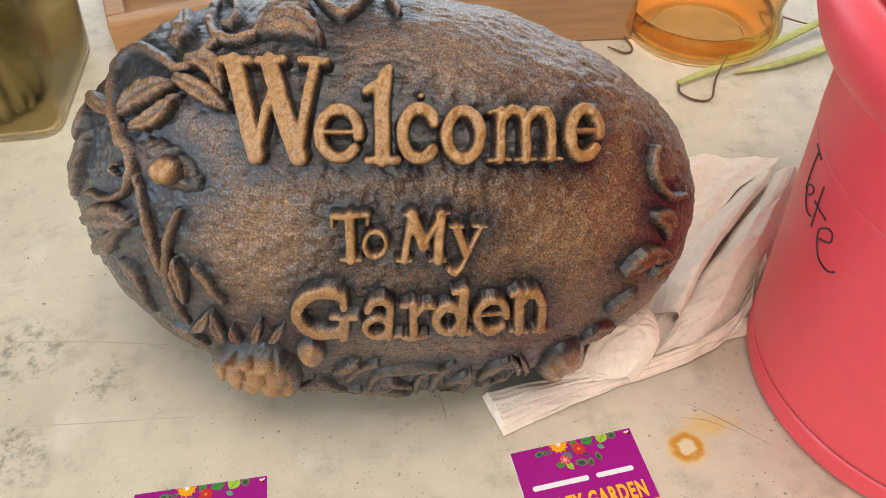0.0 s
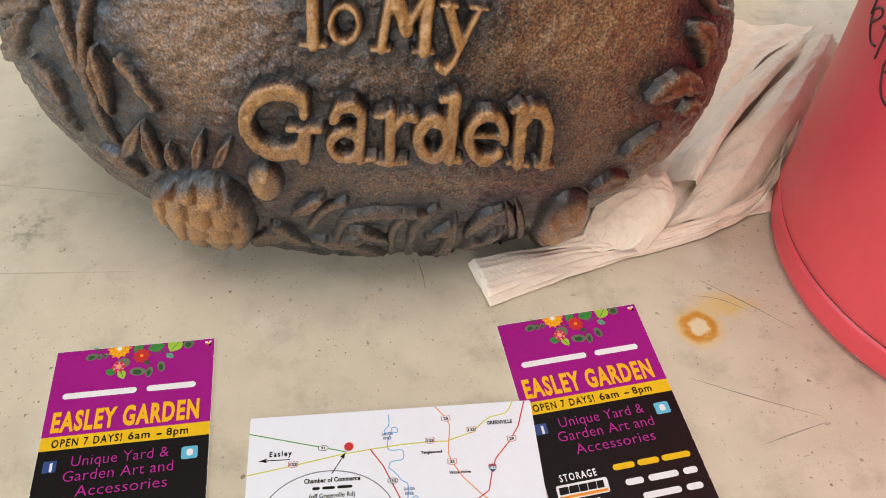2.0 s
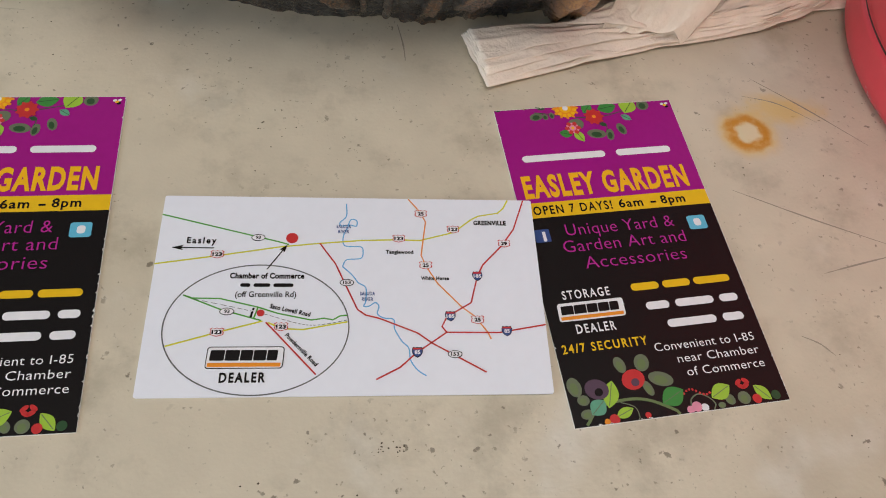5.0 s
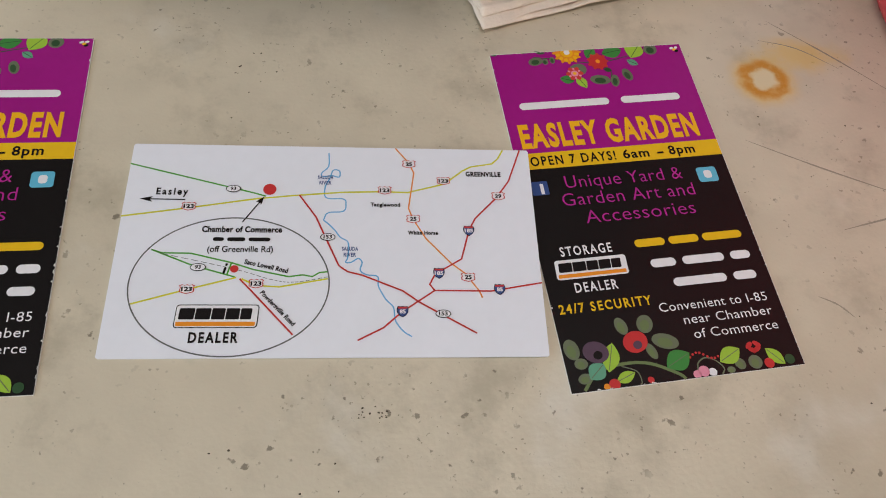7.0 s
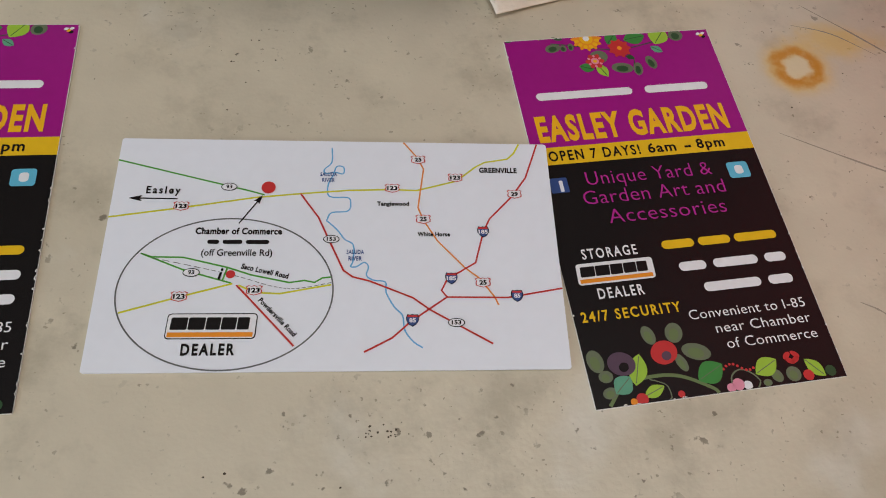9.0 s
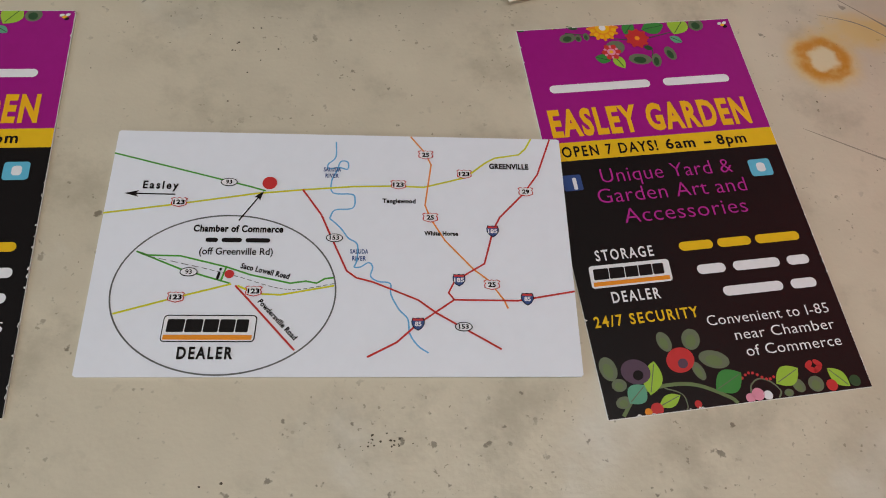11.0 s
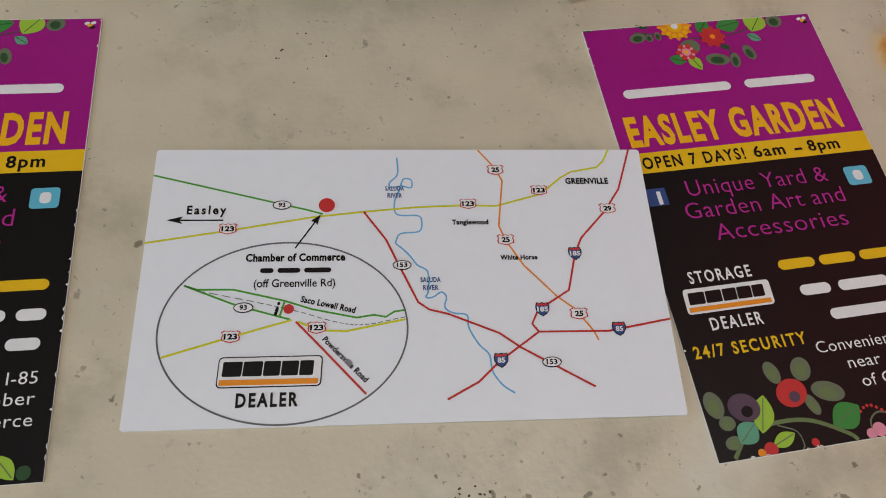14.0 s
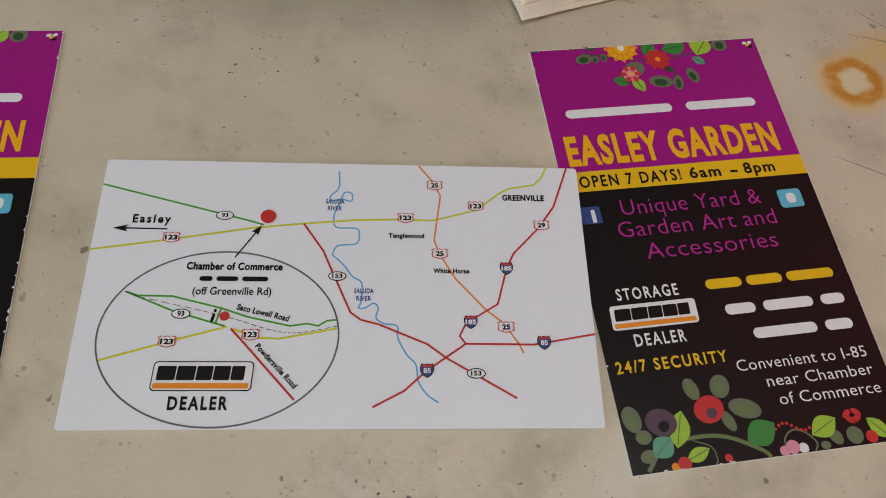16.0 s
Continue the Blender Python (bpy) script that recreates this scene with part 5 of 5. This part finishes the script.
def folded_edge(k):
    """One layer of the flat folded edge that runs from the stone to the pot."""
    share = (0.0, 0.07, 0.20, 0.36, 0.56)[k]

    def at(u, v):
        lo = [float(np.interp(u, EDGE_X, [q[i] for q in LOW_EDGE])) for i in (0, 1)]
        hi = [float(np.interp(u, EDGE_X, [q[i] for q in HIGH_EDGE])) for i in (0, 1)]
        f = share * (0.75 + 0.5 * min(1.0, 1.6 * u)) + 0.12 * noise.noise(Vector((u * 3.5, k * 3.7, 0))) * (k > 0)
        f = max(0.0, f) + v * (1.02 - max(0.0, f))
        lift = 0.0010 + 0.0011 * k * (0.5 + 0.8 * u) + 0.007 * max(0.0, u - 0.55) ** 1.5
        curve = 0.0012 * math.sin(math.pi * min(1.0, v * 1.2)) * (0.4 + u)
        z = lift + curve + 0.0005 * noise.noise(Vector((u * 9, v * 3, k * 2.3))) + 0.0011 * ridged(u * 4 + k, v * 2.6 + u * 3, k * 1.7)
        return (lo[0] + f * (hi[0] - lo[0]) + 0.0012 * (k - 2) * (1 - u) * 0.4, lo[1] + f * (hi[1] - lo[1]) + 0.0004 * noise.noise(Vector((u * 14, k, 1))), max(z, 0.0005))
    return at


for k in range(5):
    part("folded_layer", sheet("folded_layer", folded_edge(k), 110, 26, 0.0003), napkin)

# ---- things at the back of the table ----
def open_box(name, m, label, category, wide, deep, tall, thick):
    ob = thing(name, m, label, category)
    for lo, hi in (((0, 0, 0), (wide, thick, tall)), ((0, deep - thick, 0), (wide, deep, tall)), ((0, thick + 0.0005, 0), (thick, deep - thick - 0.0005, tall)), ((wide - thick, thick + 0.0005, 0), (wide, deep - thick - 0.0005, tall))):
        part("side_board", box("side_board", lo, hi, WOOD, 0.0015), ob)
    part("bottom_board", box("bottom_board", (thick, thick, 0.001), (wide - thick, deep - thick, 0.007), WOOD), ob)
    return ob


open_box("wooden_tray", pose(-0.1665, 0.383, 0, 0, 0, 16), "shallow reddish-brown wooden tray behind the stone", "tray", 0.17, 0.11, 0.030, 0.012)
open_box("wooden_box", pose(0.020, 0.380, 0, 0, 0, -2), "low reddish-brown wooden box beside the amber jar", "box", 0.150, 0.11, 0.060, 0.012)

jar = thing("amber_jar", pose(0.2145, 0.3790, 0), "amber glass jar with a thick rounded base", "jar")
outer = [(0.0005, 0.0), (0.040, 0.0), (0.047, 0.002), (0.0515, 0.008), (0.0525, 0.015), (0.050, 0.021), (0.0485, 0.028), (0.051, 0.04), (0.053, 0.06), (0.053, 0.11), (0.050, 0.125), (0.049, 0.14)]
inner = [(0.0475, 0.14), (0.0485, 0.125), (0.0515, 0.11), (0.0515, 0.06), (0.0495, 0.04), (0.047, 0.028), (0.0485, 0.021), (0.0505, 0.015), (0.0495, 0.009), (0.0455, 0.0035), (0.040, 0.0018), (0.0005, 0.0018)]
part("glass", lathe("glass", outer + inner, AMBER), jar).visible_shadow = False
part("base_ring", lathe("base_ring", [(0.030, 0.0022), (0.0475, 0.0052), (0.0488, 0.012), (0.047, 0.019), (0.0455, 0.021), (0.044, 0.019), (0.0455, 0.012), (0.044, 0.007), (0.030, 0.0035)], AMBER), jar, "thick amber glass base ring").visible_shadow = False

vase = thing("glass_vase", pose(-0.2395, 0.358, 0, 0, 0, 1), "greenish square glass vase packed with pale dry leaves", "vase")


def square_lathe(name, profile, material, seg=96, power=11.0):
    me = lathe(name, profile, material, seg)
    for v in me.vertices:
        r = math.hypot(v.co.x, v.co.y)
        if r > 1e-6:
            a, b = abs(v.co.x) / r, abs(v.co.y) / r
            k = (a ** power + b ** power) ** (-1 / power)
            v.co.x, v.co.y = v.co.x * k, v.co.y * k
    return me


part("glass", square_lathe("glass", [(0.0005, 0), (0.048, 0), (0.0515, 0.003), (0.0525, 0.010), (0.0560, 0.06), (0.064, 0.20), (0.0625, 0.20), (0.0545, 0.06), (0.0510, 0.011), (0.0490, 0.005), (0.0005, 0.003)], CLEAR), vase).visible_shadow = False
random.seed(3)
for k in range(26):
    a0, lean_, top_ = random.uniform(0, 6.28), random.uniform(0.2, 1.0), random.uniform(0.10, 0.20)

    def blade(u, v, a0=a0, lean_=lean_, top_=top_):
        r = 0.016 + 0.034 * lean_ * (0.7 + 0.3 * u)
        a = a0 + (v - 0.5) * 1.6 * math.sin(math.pi * min(0.95, u * 0.85 + 0.12))
        rr = r - 0.0035 * math.exp(-((v - 0.5) / 0.05) ** 2) + 0.0012 * math.sin((u * 7 + abs(v - 0.5) * 5) * 6.28) + 0.005 * noise.noise(Vector((u * 4, v * 4, a0)))
        return (0.12 + rr * math.cos(a), 0.15 + rr * math.sin(a), 0.006 + top_ * u)

    leaf_me = sheet("dry_leaf", blade, 40, 22, 0.0004)
    leaf_me.materials.clear()
    leaf_me.materials.append(LEAFY)
    part("dry_leaf", leaf_me, vase, "pale crumpled leaf")

for k, (pts, r, mt, flat_, nm, lab) in enumerate((
        ([(0.182, 0.318, 0.003), (0.215, 0.331, 0.005), (0.255, 0.347, 0.008), (0.315, 0.372, 0.016)], [0.0022, 0.0034, 0.0036, 0.003], STEM, 0.3, "plant_stem", "pale green strap-like plant stem lying on the table"),
        ([(0.222, 0.326, 0.002), (0.252, 0.331, 0.003), (0.29, 0.344, 0.005), (0.32, 0.362, 0.010)], [0.0012, 0.0034, 0.0036, 0.003], STEM, 0.3, "plant_stem", "yellowing green strap-like plant stem lying on the table"),
        ([(0.183, 0.318, 0.0025), (0.181, 0.309, 0.002), (0.188, 0.301, 0.0015), (0.198, 0.302, 0.0015), (0.206, 0.318, 0.004), (0.220, 0.338, 0.010)], [0.0008, 0.0006, 0.0009, 0.0006, 0.0007, 0.0004], ROOT, 1.0, "root", "thin dry brown root curling on the table"),
        ([(0.262, 0.372, 0.003), (0.264, 0.388, 0.006), (0.288, 0.372, 0.005), (0.315, 0.358, 0.006)], [0.0006, 0.0009, 0.0005, 0.0007], ROOT, 1.0, "root", "thin dry brown twig on the table"),
        ([(0.150, 0.365, 0.002), (0.160, 0.357, 0.0015), (0.166, 0.364, 0.0015), (0.160, 0.39, 0.003)], [0.0005, 0.0008, 0.0006, 0.0008], ROOT, 1.0, "root", "thin dry brown root beside the amber jar"))):
    line = [tuple(q) for q in smooth_line(pts, 6)]
    rr = r if not isinstance(r, list) else [float(np.interp(i / (len(line) - 1) * (len(r) - 1), range(len(r)), r)) for i in range(len(line))]
    ob = part(nm, tube(nm, line, rr, mt, 8, flat_), None)
    tagged(ob, lab, "plant debris")

# ---- scratches and crumbs on the table ----
SCRATCH = mat("scratch", (0.30, 0.26, 0.20), 0.7)
FAINT = mat("faint_scratch", (0.46, 0.40, 0.30), 0.7)


def scratch(pts, width, material=SCRATCH):
    line = [np.array(q) for q in smooth_line(pts, 6)]
    left, right = [], []
    n = len(line)
    for i in range(n):
        d = line[min(i + 1, n - 1)] - line[max(i - 1, 0)]
        d = d / np.hypot(*d)
        w = width * (0.25 + math.sin(math.pi * (i + 0.5) / n)) * random.uniform(0.6, 1.1) / 2
        left.append((line[i][0] - d[1] * w - 0.1, line[i][1] + d[0] * w - 0.2, -ZF + 0.00003))
        right.append((line[i][0] + d[1] * w - 0.1, line[i][1] - d[0] * w - 0.2, -ZF + 0.00003))
    part("scratch", mesh("scratch", left + right, [(n + i, n + i + 1, i + 1, i) for i in range(n - 1)], material), table, "fine dark scratch")


random.seed(21)
for pts, w in (([(0.099, 0.056), (0.118, 0.0475), (0.139, 0.039)], 0.0004), ([(0.114, 0.096), (0.128, 0.085), (0.143, 0.072)], 0.0004), ([(0.110, 0.089), (0.120, 0.0865), (0.130, 0.080)], 0.0003),
               ([(0.117, 0.031), (0.128, 0.034), (0.140, 0.037)], 0.0004), ([(0.012, 0.112), (0.0135, 0.104), (0.014, 0.098)], 0.0004), ([(-0.20, 0.162), (-0.15, 0.158), (-0.10, 0.150)], 0.0007), ([(-0.17, 0.116), (-0.14, 0.114), (-0.09, 0.112)], 0.0005), ([(0.106, 0.014), (0.110, 0.012), (0.113, 0.009)], 0.0004)):
    scratch(pts, w, FAINT if pts[0][0] < -0.1 else SCRATCH)

random.seed(8)
verts, faces = [], []
spots = [(random.uniform(-0.14, 0.16), random.uniform(-0.05, 0.14)) for _ in range(150)] + [(random.gauss(-0.022, 0.006), random.gauss(0.074, 0.004)) for _ in range(14)] + [(random.gauss(0.009, 0.0035), random.gauss(-0.011, 0.0012)) for _ in range(22)] + [(0.0105, 0.0805)]
for x, y in spots:
    s = random.uniform(0.00008, 0.0003)
    k = len(verts)
    ang = random.uniform(0, 3)
    for i in range(5):
        a = ang + i * 1.2566
        rr = s * random.uniform(0.6, 1.3)
        verts.append((x + rr * math.cos(a), y + rr * 0.8 * math.sin(a), 0.00001))
    verts.append((x, y, s * 0.7))
    faces += [(k + i, k + (i + 1) % 5, k + 5) for i in range(5)]
tagged(part("crumbs", mesh("crumbs", verts, faces, mat("dark_crumb", (0.07, 0.05, 0.03), 0.9)), None), "scattered fine dark crumbs of dirt on the table", "dirt", kind="stuff")
